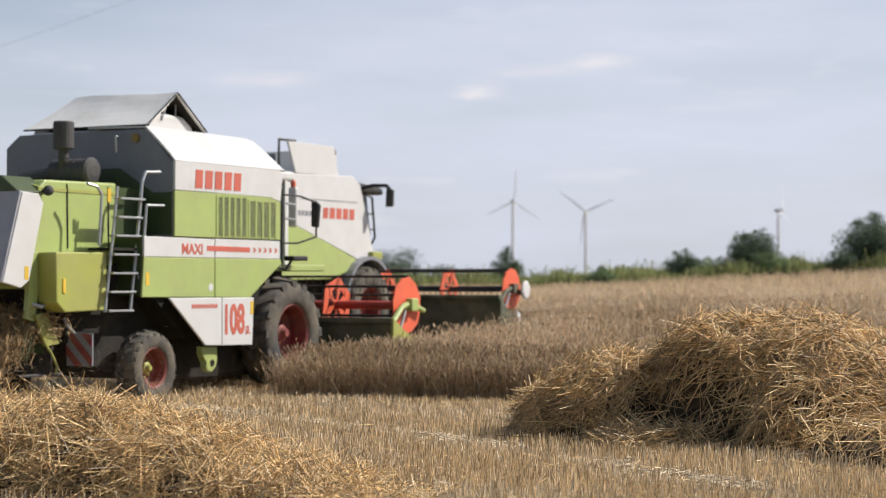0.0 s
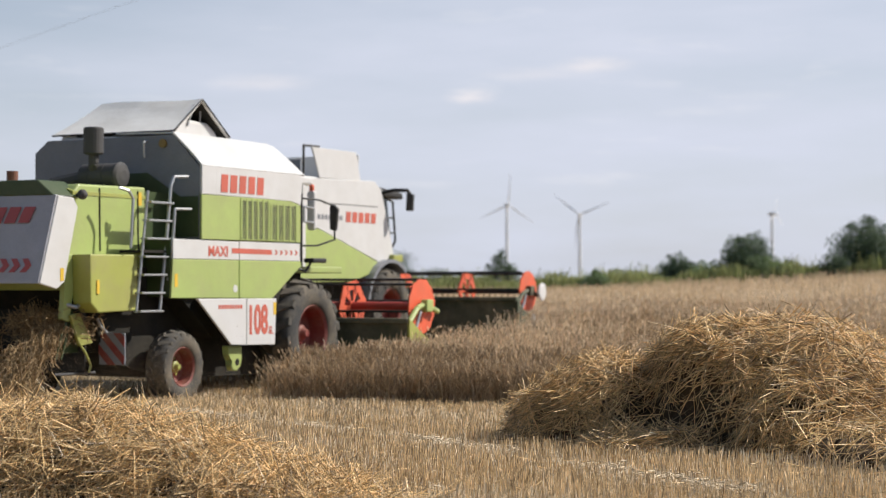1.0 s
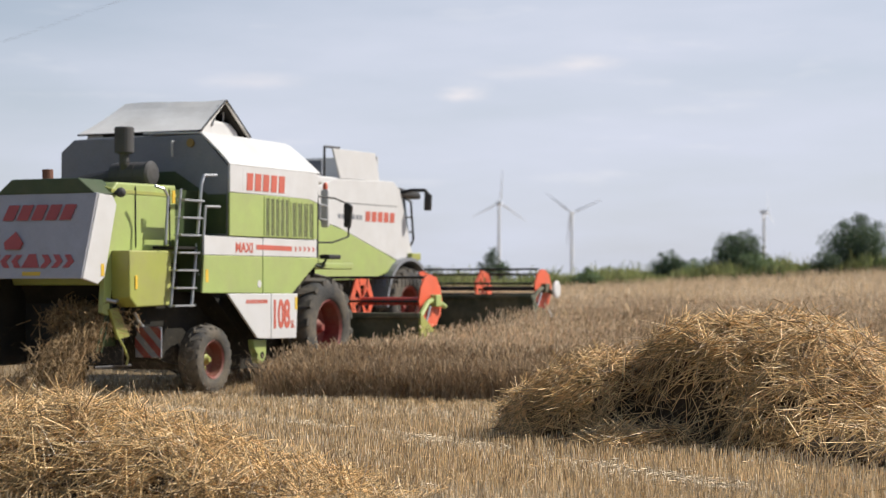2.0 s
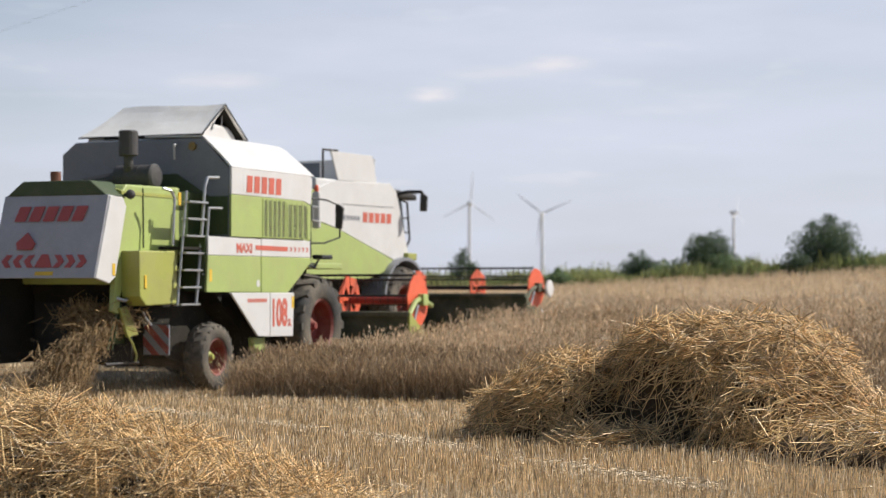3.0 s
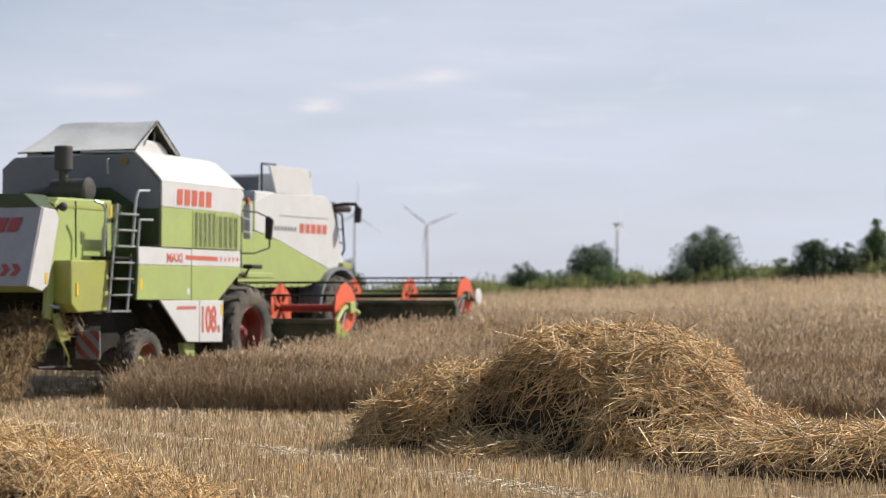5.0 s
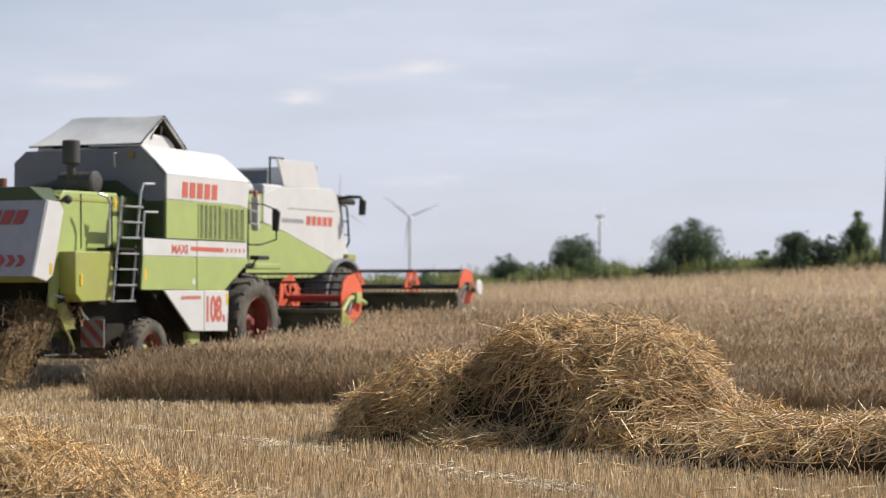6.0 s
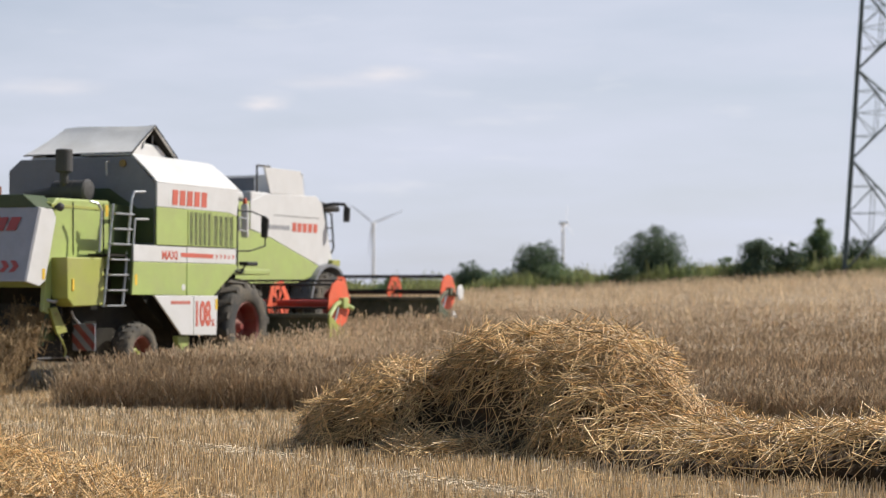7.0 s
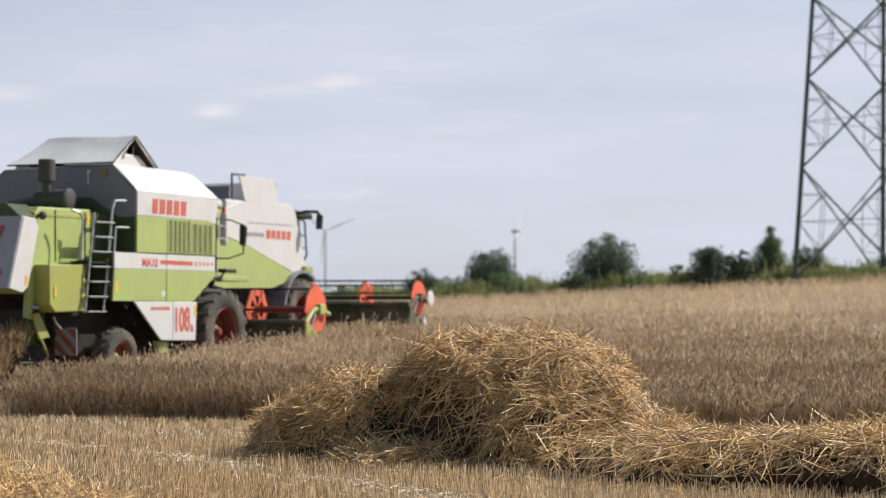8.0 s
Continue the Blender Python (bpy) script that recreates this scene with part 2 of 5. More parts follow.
def sheet(bm, rows, way):
    """A closed sheet over a grid of points, thickened along the vector way."""
    way = Vector(way)
    top = [[bm.verts.new(p) for p in r] for r in rows]
    low = [[bm.verts.new(Vector(p) + way) for p in r] for r in rows]
    n, m = len(rows), len(rows[0])
    for i in range(n - 1):
        for j in range(m - 1):
            bm.faces.new((top[i][j], top[i + 1][j], top[i + 1][j + 1], top[i][j + 1]))
            bm.faces.new((low[i][j], low[i][j + 1], low[i + 1][j + 1], low[i + 1][j]))
    rim = [(i, 0) for i in range(n)] + [(n - 1, j) for j in range(1, m)] + [(i, m - 1) for i in range(n - 2, -1, -1)] + [(0, j) for j in range(m - 2, 0, -1)]
    for (a, b), (c, d) in zip(rim, rim[1:] + rim[:1]):
        bm.faces.new((top[a][b], low[a][b], low[c][d], top[c][d]))
    return bm


def lathe(bm, profile, n=32, x0=0.0, caps=True):
    """Turns a profile of (x, radius) about the x axis."""
    rings = [[bm.verts.new((x0 + x, r * math.cos(k * math.tau / n), r * math.sin(k * math.tau / n))) for k in range(n)] for x, r in profile]
    for a, b in zip(rings, rings[1:]):
        for k in range(n):
            bm.faces.new((a[k], a[(k + 1) % n], b[(k + 1) % n], b[k]))
    if caps:
        bm.faces.new(rings[0][::-1]), bm.faces.new(rings[-1])
    return bm


def stuff(name, verts, faces, mat, label, category, kind="stuff", parent=None):
    me = bpy.data.meshes.new(name)
    me.from_pydata(verts, [], faces) if isinstance(verts, list) else mesh_arrays(me, verts, faces)
    me.materials.append(mat)
    ob = new(name, me)
    ob.parent = parent
    return tagged(ob, label, category, "", kind)


def mesh_arrays(me, verts, faces):
    """Fills a mesh from arrays: verts (n, 3), faces (m, k) of equal size."""
    m, k = faces.shape
    me.vertices.add(len(verts))
    me.vertices.foreach_set("co", np.ascontiguousarray(verts, dtype=np.float32).ravel())
    me.loops.add(m * k)
    me.loops.foreach_set("vertex_index", np.ascontiguousarray(faces, dtype=np.int32).ravel())
    me.polygons.add(m)
    me.polygons.foreach_set("loop_start", np.arange(0, m * k, k, dtype=np.int32))
    me.update(calc_edges=True)


def smooth(x):
    x = np.clip(x, 0, 1)
    return x * x * (3 - 2 * x)


def ripple(x, y, s=1.0):
    """A cheap rolling noise on arrays, about -1 to 1."""
    return (np.sin(1.7 * s * x + 0.6 * s * y + 1.3) + np.sin(-0.9 * s * x + 1.9 * s * y + 4.1) + np.sin(3.1 * s * x - 2.3 * s * y + 0.4) * 0.6
            + np.sin(5.3 * s * x + 4.7 * s * y + 2.2) * 0.4) / 3.0


NEAR_Y = np.array([-50, 0, 13, 17, 22, 27, 29, 31, 36.0])
NEAR_Z = np.array([0.3, 0.3, 0.3, 0.26, 0.11, -0.03, -0.07, -0.06, 0.12])


def ground_z(x, y):
    """Height of the field: a gentle hollow where the machines drive, then rising to a crest with the hedge."""
    x, y = np.asarray(x, float), np.asarray(y, float)
    near = np.interp(y, NEAR_Y, NEAR_Z)
    az = np.degrees(np.arctan2(x, np.maximum(y, 20)))
    crest = np.clip(0.57 + 0.092 * az, 0.42, 2.3)
    k = np.clip((y - 36) / 64, 0, 1.05)
    z = near + k * (crest - 0.12)
    fall = smooth((y - 112) / 250)
    return z * (1 - fall) + fall * (-3.0)

# ---- ground ----
def build_ground():
    xs = np.unique(np.concatenate([np.linspace(-2500, -60, 14), np.linspace(-60, 60, 121), np.linspace(60, 2500, 14)]))
    ys = np.unique(np.concatenate([np.linspace(-1500, -10, 8), np.linspace(-10, 40, 101), np.linspace(40, 130, 61), np.linspace(130, 400, 28), np.linspace(400, 4500, 12)]))
    gx, gy = np.meshgrid(xs, ys)
    gz = ground_z(gx, gy) + np.where(gy < 60, ripple(gx, gy, 1.5) * 0.012, 0)
    v = np.stack([gx.ravel(), gy.ravel(), gz.ravel()], 1)
    w = len(xs)
    i, j = np.meshgrid(np.arange(w - 1), np.arange(len(ys) - 1))
    a = (j * w + i).ravel()
    stuff("ground", v, np.stack([a, a + 1, a + w + 1, a + w], 1), SOIL, "dry stubble soil of a rising grain field", "ground", "structure")


build_ground()

# crop block: near edge from CORNER to the right, left edge along the machines' way
CORNER = np.array([-4.75, 27.6])
EDGE = [(-4.75, 27.6), (-2.7, 26.5), (-0.85, 26.1), (6.6, 22.6), (30, 11.5)]
WAY = np.radians(21.0)


def edge_y(x):
    e = np.array(EDGE)
    return np.interp(x, e[:, 0], e[:, 1])


def in_crop(x, y):
    """Standing crop: beyond the near edge, but for the lane that the two machines have cut or are about to cut."""
    return (y > edge_y(x)) & uncut(x, y, 0.0) & (y < 103)


def uncut(x, y, rim):
    right = (x - CORNER[0]) * np.cos(WAY) - (y - CORNER[1]) * np.sin(WAY)
    along = (x - CORNER[0]) * np.sin(WAY) + (y - CORNER[1]) * np.cos(WAY)
    return (right > rim) | ((along > 14) & (right > rim - 2.4)) | ((along > 27 + rim) & (right > -60)) | ((right < -12 - rim) & (along > 4))


def blades(x, y, z, h, lean, wid, rng, ear=0.0, short=False, distant=False):
    """Upright stalks as bent two-step ribbons, with a four-sided ear on top when ear > 0. Returns verts, quads."""
    n = len(x)
    a = rng.uniform(0, math.tau, n)
    ca, sa = np.cos(a), np.sin(a)
    lx, ly = lean * np.cos(a * 7.3), lean * np.sin(a * 7.3)
    base = np.stack([x, y, z], 1)
    mid = base + np.stack([lx * 0.3 * h, ly * 0.3 * h, 0.55 * h], 1)
    top = base + np.stack([lx * h, ly * h, h], 1)
    side = np.stack([ca * wid / 2, sa * wid / 2, np.zeros(n)], 1)
    V = [base - side, base + side, mid - side, mid + side, top - side * 0.8, top + side * 0.8]
    Q = [(0, 1, 3, 2), (2, 3, 5, 4)]
    if ear:
        el = ear * rng.uniform(0.75, 1.25, n)
        d = np.stack([lx * 1.6 + 0.3 * np.cos(a * 3), ly * 1.6 + 0.3 * np.sin(a * 3), 0.8 * np.ones(n)], 1)
        d /= np.linalg.norm(d, axis=1)[:, None]
        ew = (wid * 0.75 + 0.003)[:, None]
        s1 = np.stack([ca, sa, 0 * ca], 1) * ew
        s2 = np.stack([-sa, ca, 0 * ca], 1) * ew
        b0, b1, b2 = top, top + d * (el * 0.45)[:, None], top + d * el[:, None]
        V += [b0 - s1 * .3, b0 + s1 * .3, b1 - s1, b1 + s1, b1 - s2, b1 + s2, b2 - s1 * .25, b2 + s1 * .25]
        Q = [(0, 1, 3, 2), (2, 3, 5, 4), (6, 7, 9, 8), (8, 9, 13, 12), (6, 10, 12, 11), (7, 10, 13, 11)]
    if distant:                              # the foot of the stalk is hidden in the crop
        Q = [(2, 3, 5, 4), (6, 7, 9, 8), (8, 9, 13, 12)]
    if short:
        V, Q = V[:2] + V[4:6], [(0, 1, 3, 2)]
    k = len(V)
    verts = np.stack(V, 1).reshape(-1, 3)
    quads = (np.arange(n)[:, None, None] * k + np.array(Q)[None]).reshape(-1, 4)
    return verts, quads


def thinned(x, d):
    """Along the open edge to the right the crop stands shorter over the first few metres."""
    return 1 - 0.42 * (1 - smooth(d / 3.5)) * smooth((x - 0.5) / 2.5)


def build_crop():
    rng = np.random.default_rng(3)
    V, Q, off, pale = [], [], 0, []
    # distance bands beyond the near edge: depth from, to, stalks per square metre, stalk width
    for d0, d1, dens, wid in ((0, 0.5, 700, 0.007), (0.5, 2.0, 400, 0.008), (2.0, 4, 330, 0.007), (4, 9, 190, 0.008), (9, 18, 95, 0.010), (18, 35, 36, 0.013), (35, 80, 14, 0.018)):
        ymax = 27 + d1 + 2
        x0, x1 = -6 - (d0 > 4) * 0.12 * d1, min(0.32 * (24 + d1), 40) + 1.5
        n = int((x1 - x0) * (d1 - d0) * dens)
        x = rng.uniform(x0, x1, n)
        y = edge_y(x) + rng.uniform(d0, d1, n) + (0.10 * ripple(x, x * 0.3, 4.0) if d0 == 0 else 0)
        keep = uncut(x, y, 0.1 * ripple(y, y * 0.2, 5)) & (y < 103)
        x, y = x[keep], y[keep]
        h = (0.68 + 0.05 * ripple(x, y, 0.5) + rng.normal(0, 0.06, len(x))) * (1.0 + 0.12 * (d0 > 4) * rng.random(len(x)))
        if d0 < 1.9:
            h = h * np.where(rng.random(len(x)) < 0.75 * np.clip(1.25 - (y - edge_y(x)), 0, 1), rng.uniform(0.38, 1.0, len(x)), 1.0)
        h = h * thinned(x, y - edge_y(x)) + 0.09 * smooth((y - edge_y(x) - 2) / 4) * smooth((4 - x) / 3)
        near = np.exp(-((x - CORNER[0]) ** 2 + (y - CORNER[1]) ** 2) / 0.5)
        h = h * (1 - 0.35 * near * rng.random(len(x)))
        v, q = blades(x, y, ground_z(x, y), np.maximum(h, 0.3), np.abs(rng.normal(0.1, 0.09 + 0.07 * (d0 < 2), len(x))) + near * 0.5 * rng.random(len(x)), np.full(len(x), wid) * rng.uniform(0.7, 1.3, len(x)), rng, 0.075 + wid * 1.2, distant=d0 >= 35)
        V.append(v), Q.append(q + off)
        off += len(v)
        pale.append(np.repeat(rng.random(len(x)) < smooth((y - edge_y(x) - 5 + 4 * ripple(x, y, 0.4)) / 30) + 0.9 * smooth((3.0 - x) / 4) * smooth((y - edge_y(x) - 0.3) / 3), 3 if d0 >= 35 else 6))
    V, Q, pale = np.concatenate(V), np.concatenate(Q), np.concatenate(pale)
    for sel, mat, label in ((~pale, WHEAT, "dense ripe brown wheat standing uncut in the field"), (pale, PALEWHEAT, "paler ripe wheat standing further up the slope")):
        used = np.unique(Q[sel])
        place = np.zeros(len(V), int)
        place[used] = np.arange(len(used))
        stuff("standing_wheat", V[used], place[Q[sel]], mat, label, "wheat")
    # dry leaves and bent side shoots among the stems along the open edge
    n = 26000
    x = rng.uniform(-6, 11, n)
    d = rng.random(n) ** 1.5 * 1.6
    y = edge_y(x) + d + 0.10 * ripple(x, x * 0.3, 4.0)
    keep = uncut(x, y, 0.1 * ripple(y, y * 0.2, 5))
    x, y, d = x[keep], y[keep], d[keep]
    up = rng.uniform(0.02, 0.46, len(x)) * thinned(x, d)
    v, q = blades(x, y, ground_z(x, y) + up, rng.uniform(0.10, 0.26, len(x)), rng.uniform(0.3, 1.3, len(x)), rng.uniform(0.006, 0.014, len(x)), rng)
    stuff("wheat_leaves", v, q, WHEAT, "dry leaves and bent shoots between the wheat stems", "wheat")
    # a few seeding weeds in front of the crop
    x = rng.uniform(-5, 6, 34)
    y = edge_y(x) - rng.uniform(0.02, 0.35, 34)
    v, q = blades(x, y, ground_z(x, y), rng.uniform(0.25, 0.55, 34), rng.uniform(0.1, 0.5, 34), np.full(34, 0.012), rng, 0.10)
    stuff("edge_weeds", v, q, PALEGRASS, "pale seeding grass at the foot of the crop", "grass")
    # matted canopy below the ears
    xs, ds = np.linspace(-22, 46, 200), np.concatenate([np.linspace(0.75, 6, 64), np.linspace(6.3, 80, 150)])
    gx, gd = np.meshgrid(xs, ds)
    gy = edge_y(gx) + gd
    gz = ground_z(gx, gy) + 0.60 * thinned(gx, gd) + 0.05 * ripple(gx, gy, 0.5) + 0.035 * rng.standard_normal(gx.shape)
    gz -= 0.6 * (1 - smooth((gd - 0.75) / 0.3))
    v = np.stack([gx.ravel(), gy.ravel(), gz.ravel()], 1)
    w = len(xs)
    i, j = np.meshgrid(np.arange(w - 1), np.arange(len(ds) - 1))
    a = (j * w + i).ravel()
    ok = uncut(gx.ravel()[a], gy.ravel()[a], 0.3) & (gy.ravel()[a] < 102)
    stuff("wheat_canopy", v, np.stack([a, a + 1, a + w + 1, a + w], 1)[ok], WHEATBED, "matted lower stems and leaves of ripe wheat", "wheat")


build_crop()


ROW_X, ROW_Y = 0.50, -0.866              # the way of a wheel track
TRACK = 7.31                             # its distance from the origin
DRILL_X, DRILL_Y = 0.88, -0.475          # the way of the drilled rows


def build_stubble():
    rng = np.random.default_rng(5)
    V, Q, off, pale = [], [], 0, []
    along = np.array([DRILL_X, DRILL_Y])
    across = np.array([-DRILL_Y, DRILL_X])
    for d0, d1, dens, wid in ((9, 15, 1700, 0.0055), (15, 20, 1500, 0.006), (20, 32, 640, 0.009), (32, 50, 60, 0.016)):
        n = int((d1 - d0) * 22 * dens * 0.62)
        x, y = rng.uniform(-11, 11, n), rng.uniform(d0, d1, n)
        keep = (np.abs(np.arctan2(x, y) + 0.01) < 0.34) & ~in_crop(x, y)
        x, y = x[keep], y[keep]
        r = x * across[0] + y * across[1]
        u = x * along[0] + y * along[1]
        r = np.round(r / 0.15) * 0.15 + rng.normal(0, 0.024, len(r)) + 0.03 * np.sin(u * 0.7)
        x, y = u * along[0] + r * across[0], u * along[1] + r * across[1]
        worn = -x * ROW_Y + y * ROW_X
        track = np.exp(-((worn - TRACK) / 0.26) ** 2) + 0.7 * np.exp(-((worn - TRACK + 2.3) / 0.26) ** 2)
        h = (0.095 + 0.018 * ripple(x, y, 0.8) + rng.normal(0, 0.026, len(x))) * (1 - 0.85 * track * rng.random(len(x)) ** 0.5)
        v, q = blades(x, y, ground_z(x, y) - 0.005, np.maximum(h, 0.02), np.abs(rng.normal(0.10, 0.16, len(x))), np.full(len(x), wid) * rng.uniform(0.6, 1.4, len(x)), rng, 0.0, True)
        V.append(v), Q.append(q + off)
        pale.append(rng.random(len(x)) < 0.16 + 0.55 * smooth(ripple(u * 0.5, r * 2.2, 0.9) * 1.6) + 0.5 * track)
        off += len(v)
    V, Q, pale = np.concatenate(V), np.concatenate(Q), np.concatenate(pale)
    stuff("stubble", V, Q[~pale], STUBBLE, "short golden stubble in drilled rows after the cut", "stubble")
    stuff("stubble", V, Q[pale], PALESTRAW, "bleached stubble in streaks along the drilled rows", "stubble")


build_stubble()


# ---- straw heaps ----
def straws(c, d, length, wid, bend, rng):
    """Bent three-sided straws at centres c along unit ways d. Returns verts, quads."""
    n = len(c)
    up = rng.standard_normal((n, 3))
    s = np.cross(d, up)
    s /= np.linalg.norm(s, axis=1)[:, None] + 1e-9
    b = np.cross(s, d)
    V = []
    for k, f in ((-0.5, 0), (0, 1), (0.5, 0)):
        p = c + d * (length * k)[:, None] + b * (bend * length * f)[:, None]
        for a in (0, math.tau / 3, 2 * math.tau / 3):
            V.append(p + (s * math.cos(a) + b * math.sin(a)) * (wid / 2)[:, None])
    Q = [(3 * r + i, 3 * r + (i + 1) % 3, 3 * r + 3 + (i + 1) % 3, 3 * r + 3 + i) for r in (0, 1) for i in range(3)]
    verts = np.stack(V, 1).reshape(-1, 3)
    return verts, (np.arange(n)[:, None, None] * 9 + np.array(Q)[None]).reshape(-1, 4)


def undercut(height, x, y, h, deep):
    """Settled straw overhangs its foot: how far a steep side draws back towards the ground."""
    e = 0.12
    gx, gy = (height(x + e, y) - height(x - e, y)) / (2 * e), (height(x, y + e) - height(x, y - e)) / (2 * e)
    s = np.hypot(gx, gy) + 1e-6
    crown = np.maximum(height(x + gx / s * 0.4, y + gy / s * 0.4), 0.05)
    back = deep * np.minimum(crown, 0.8) * np.clip(1 - h / crown, 0, 1) * smooth((s - 0.5) / 1.0)
    return back * gx / s, back * gy / s


def straw_heap(name, height, x0, x1, y0, y1, n, label, seed, long=(0.2, 0.62), shaggy=0.13, hollow=None, deep=0.15, stray=0.34, thick=0.007):
    """A mound over the height function, with loose straw lying over and sticking out of it."""
    rng = np.random.default_rng(seed)
    root = thing(name, label, "straw pile")
    xs, ys = np.linspace(x0, x1, 120), np.linspace(y0, y1, 90)
    gx, gy = np.meshgrid(xs, ys)
    h = height(gx, gy)
    lump = (0.5 * ripple(gx, gy, 4.0) + 0.5 * ripple(gx + 3, gy, 9.0)) * 0.13 + rng.standard_normal(gx.shape) * 0.03
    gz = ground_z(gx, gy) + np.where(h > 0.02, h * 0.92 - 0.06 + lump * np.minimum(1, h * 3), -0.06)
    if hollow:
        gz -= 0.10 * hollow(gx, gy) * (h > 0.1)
    sx, sy = undercut(height, gx, gy, h, deep)
    gx, gy = gx + sx, gy + sy
    w = len(xs)
    i, j = np.meshgrid(np.arange(w - 1), np.arange(len(ys) - 1))
    a = (j * w + i).ravel()
    stuff("mound", np.stack([gx.ravel(), gy.ravel(), gz.ravel()], 1), np.stack([a, a + 1, a + w + 1, a + w], 1), STRAW_SHADE, "dense matted straw of the heap, darkened to stand for inner shade", "", "", root)
    x, y = rng.uniform(x0, x1, n * 40), rng.uniform(y0, y1, n * 40)
    h = height(x, y)
    slope = np.hypot((height(x + .03, y) - height(x - .03, y)) / .06, (height(x, y + .03) - height(x, y - .03)) / .06)
    pick = rng.random(len(x)) < np.minimum(1, np.hypot(1, slope) / 6)       # as dense on steep sides as on top
    x, y, h = x[pick], y[pick], h[pick]
    # gaps in the straw bare the darkened mound as painted shade
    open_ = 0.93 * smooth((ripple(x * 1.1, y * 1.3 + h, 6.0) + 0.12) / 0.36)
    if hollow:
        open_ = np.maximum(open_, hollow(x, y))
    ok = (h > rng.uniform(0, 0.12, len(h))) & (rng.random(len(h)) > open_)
    x, y, h = x[ok][:n], y[ok][:n], h[ok][:n]
    e = 0.06
    gxh, gyh = (height(x + e, y) - height(x - e, y)) / (2 * e), (height(x, y + e) - height(x, y - e)) / (2 * e)
    nrm = np.stack([-gxh, -gyh, np.ones(len(x))], 1)
    nrm /= np.linalg.norm(nrm, axis=1)[:, None]
    level = np.cross(nrm, np.array([0.0, 0.0, 1.0])) + rng.normal(0, 1e-3, (len(x), 3))
    level /= np.linalg.norm(level, axis=1)[:, None]
    steepness = 1 - nrm[:, 2]
    t = rng.uniform(0, math.tau, len(x)) * (1 - steepness) + rng.normal(0, 0.7, len(x)) * steepness
    d = level * np.cos(t)[:, None] + np.cross(nrm, level) * np.sin(t)[:, None]
    d += nrm * rng.normal(0.06, stray, len(x))[:, None] + rng.normal(0, 0.12, d.shape)
    d /= np.linalg.norm(d, axis=1)[:, None]
    lump = (0.5 * ripple(x, y, 4.0) + 0.5 * ripple(x + 3, y, 9.0)) * 0.13
    c = np.stack([x, y, ground_z(x, y) + h + lump * np.minimum(1, h * 3)], 1) + nrm * (rng.uniform(-0.9, 0.5, len(x)) * shaggy * np.clip(0.4 + 2 * h, 0.4, 1))[:, None]
    sx, sy = undercut(height, x, y, h, deep)
    c[:, 0] += sx
    c[:, 1] += sy
    c[:, 2] = np.maximum(c[:, 2], ground_z(x, y) + 0.02)
    L = rng.uniform(*long, len(x)) * rng.uniform(0.6, 1.15, len(x))
    v, q = straws(c, d, L, thick * rng.uniform(0.55, 1.45, len(x)), rng.normal(0, 0.075, len(x)), rng)
    v[:, 2] = np.maximum(v[:, 2], ground_z(v[:, 0], v[:, 1]) + 0.003)
    stuff("loose_straw", v, q, STRAW, "long bent golden stalks lying crosswise", "", "", root)
    return root


def bump(x, y, cx, cy, rx, ry, p=2.6, steep=0.6):
    r = (np.abs((x - cx) / rx) ** p + np.abs((y - cy) / ry) ** p)
    return np.clip(1 - r, 0, 1) ** steep


def pile_height(x, y):
    hump = 1.04 * np.clip(1 - np.abs((x - 1.72) / 1.20) ** 5.0 - np.abs((y - 16.80) / 1.35) ** np.where(y < 16.8, 1.9, 4.0), 0, 1) ** 0.48
    hump *= 1 + 0.07 * ripple(x * 1.3, y, 2.2) - 0.05 * np.clip(x - 1.9, 0, 1)
    hump *= smooth((0.69 * (x - 0.66) + 0.73 * (y - 16.3) + 0.16) / 0.42)     # the slumped corner
    tail = 0.74 * bump(x, y, 0.36, 17.45, 1.12, 1.0, 2.4, 0.60) * (1 - 0.22 * smooth((0.3 - x) / 0.9))
    skirt = 0.20 * bump(x, y, 0.80, 16.2, 0.8, 0.6, 2.0, 0.8)
    breast = 0.66 * bump(x, y, 2.05, 16.05, 0.95, 0.72, 2.6, 0.5)
    foot = 0.40 * bump(x, y, 2.3, 15.8, 1.15, 0.62, 3.0, 0.4)
    return np.maximum.reduce([hump, breast, tail, skirt, foot])


def pile_shade(x, y):
    """Where straw is thinned so that the dark mound stands for the heap's shade."""
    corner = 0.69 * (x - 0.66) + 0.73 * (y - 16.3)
    corner_shade = np.exp(-((corner - 0.04) / 0.30) ** 2) * smooth((1.55 - x) / 0.6) * smooth((x - 0.1) / 0.3)
    return np.maximum(0.88 * corner_shade, 0.85 * np.exp(-((y - 15.38 + 0.08 * np.sin(3 * x)) / 0.20) ** 2) * smooth((x - 0.8) / 0.4))


def swath_height(x, y):
    s = (x - 2.0) * 0.70 - (y - 16.2) * 0.714
    v = (x - 2.0) * 0.714 + (y - 16.2) * 0.70
    prof = np.clip(1 - np.abs((v + 0.30 * smooth((s - 0.3) / 1.5) + 0.12 * np.sin(s * 1.3)) / 0.95) ** 4.0, 0, 1) ** 0.4
    return prof * (0.32 + 0.05 * smooth((s - 0.6) / 2) + 0.05 * np.sin(s * 2.1 + 1)) * smooth(s / 0.8)


def swath_shade(x, y):
    # thins the front foot so the darkened mound stands for shade there
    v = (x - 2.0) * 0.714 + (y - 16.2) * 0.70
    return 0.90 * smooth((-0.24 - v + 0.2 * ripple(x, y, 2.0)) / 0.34)


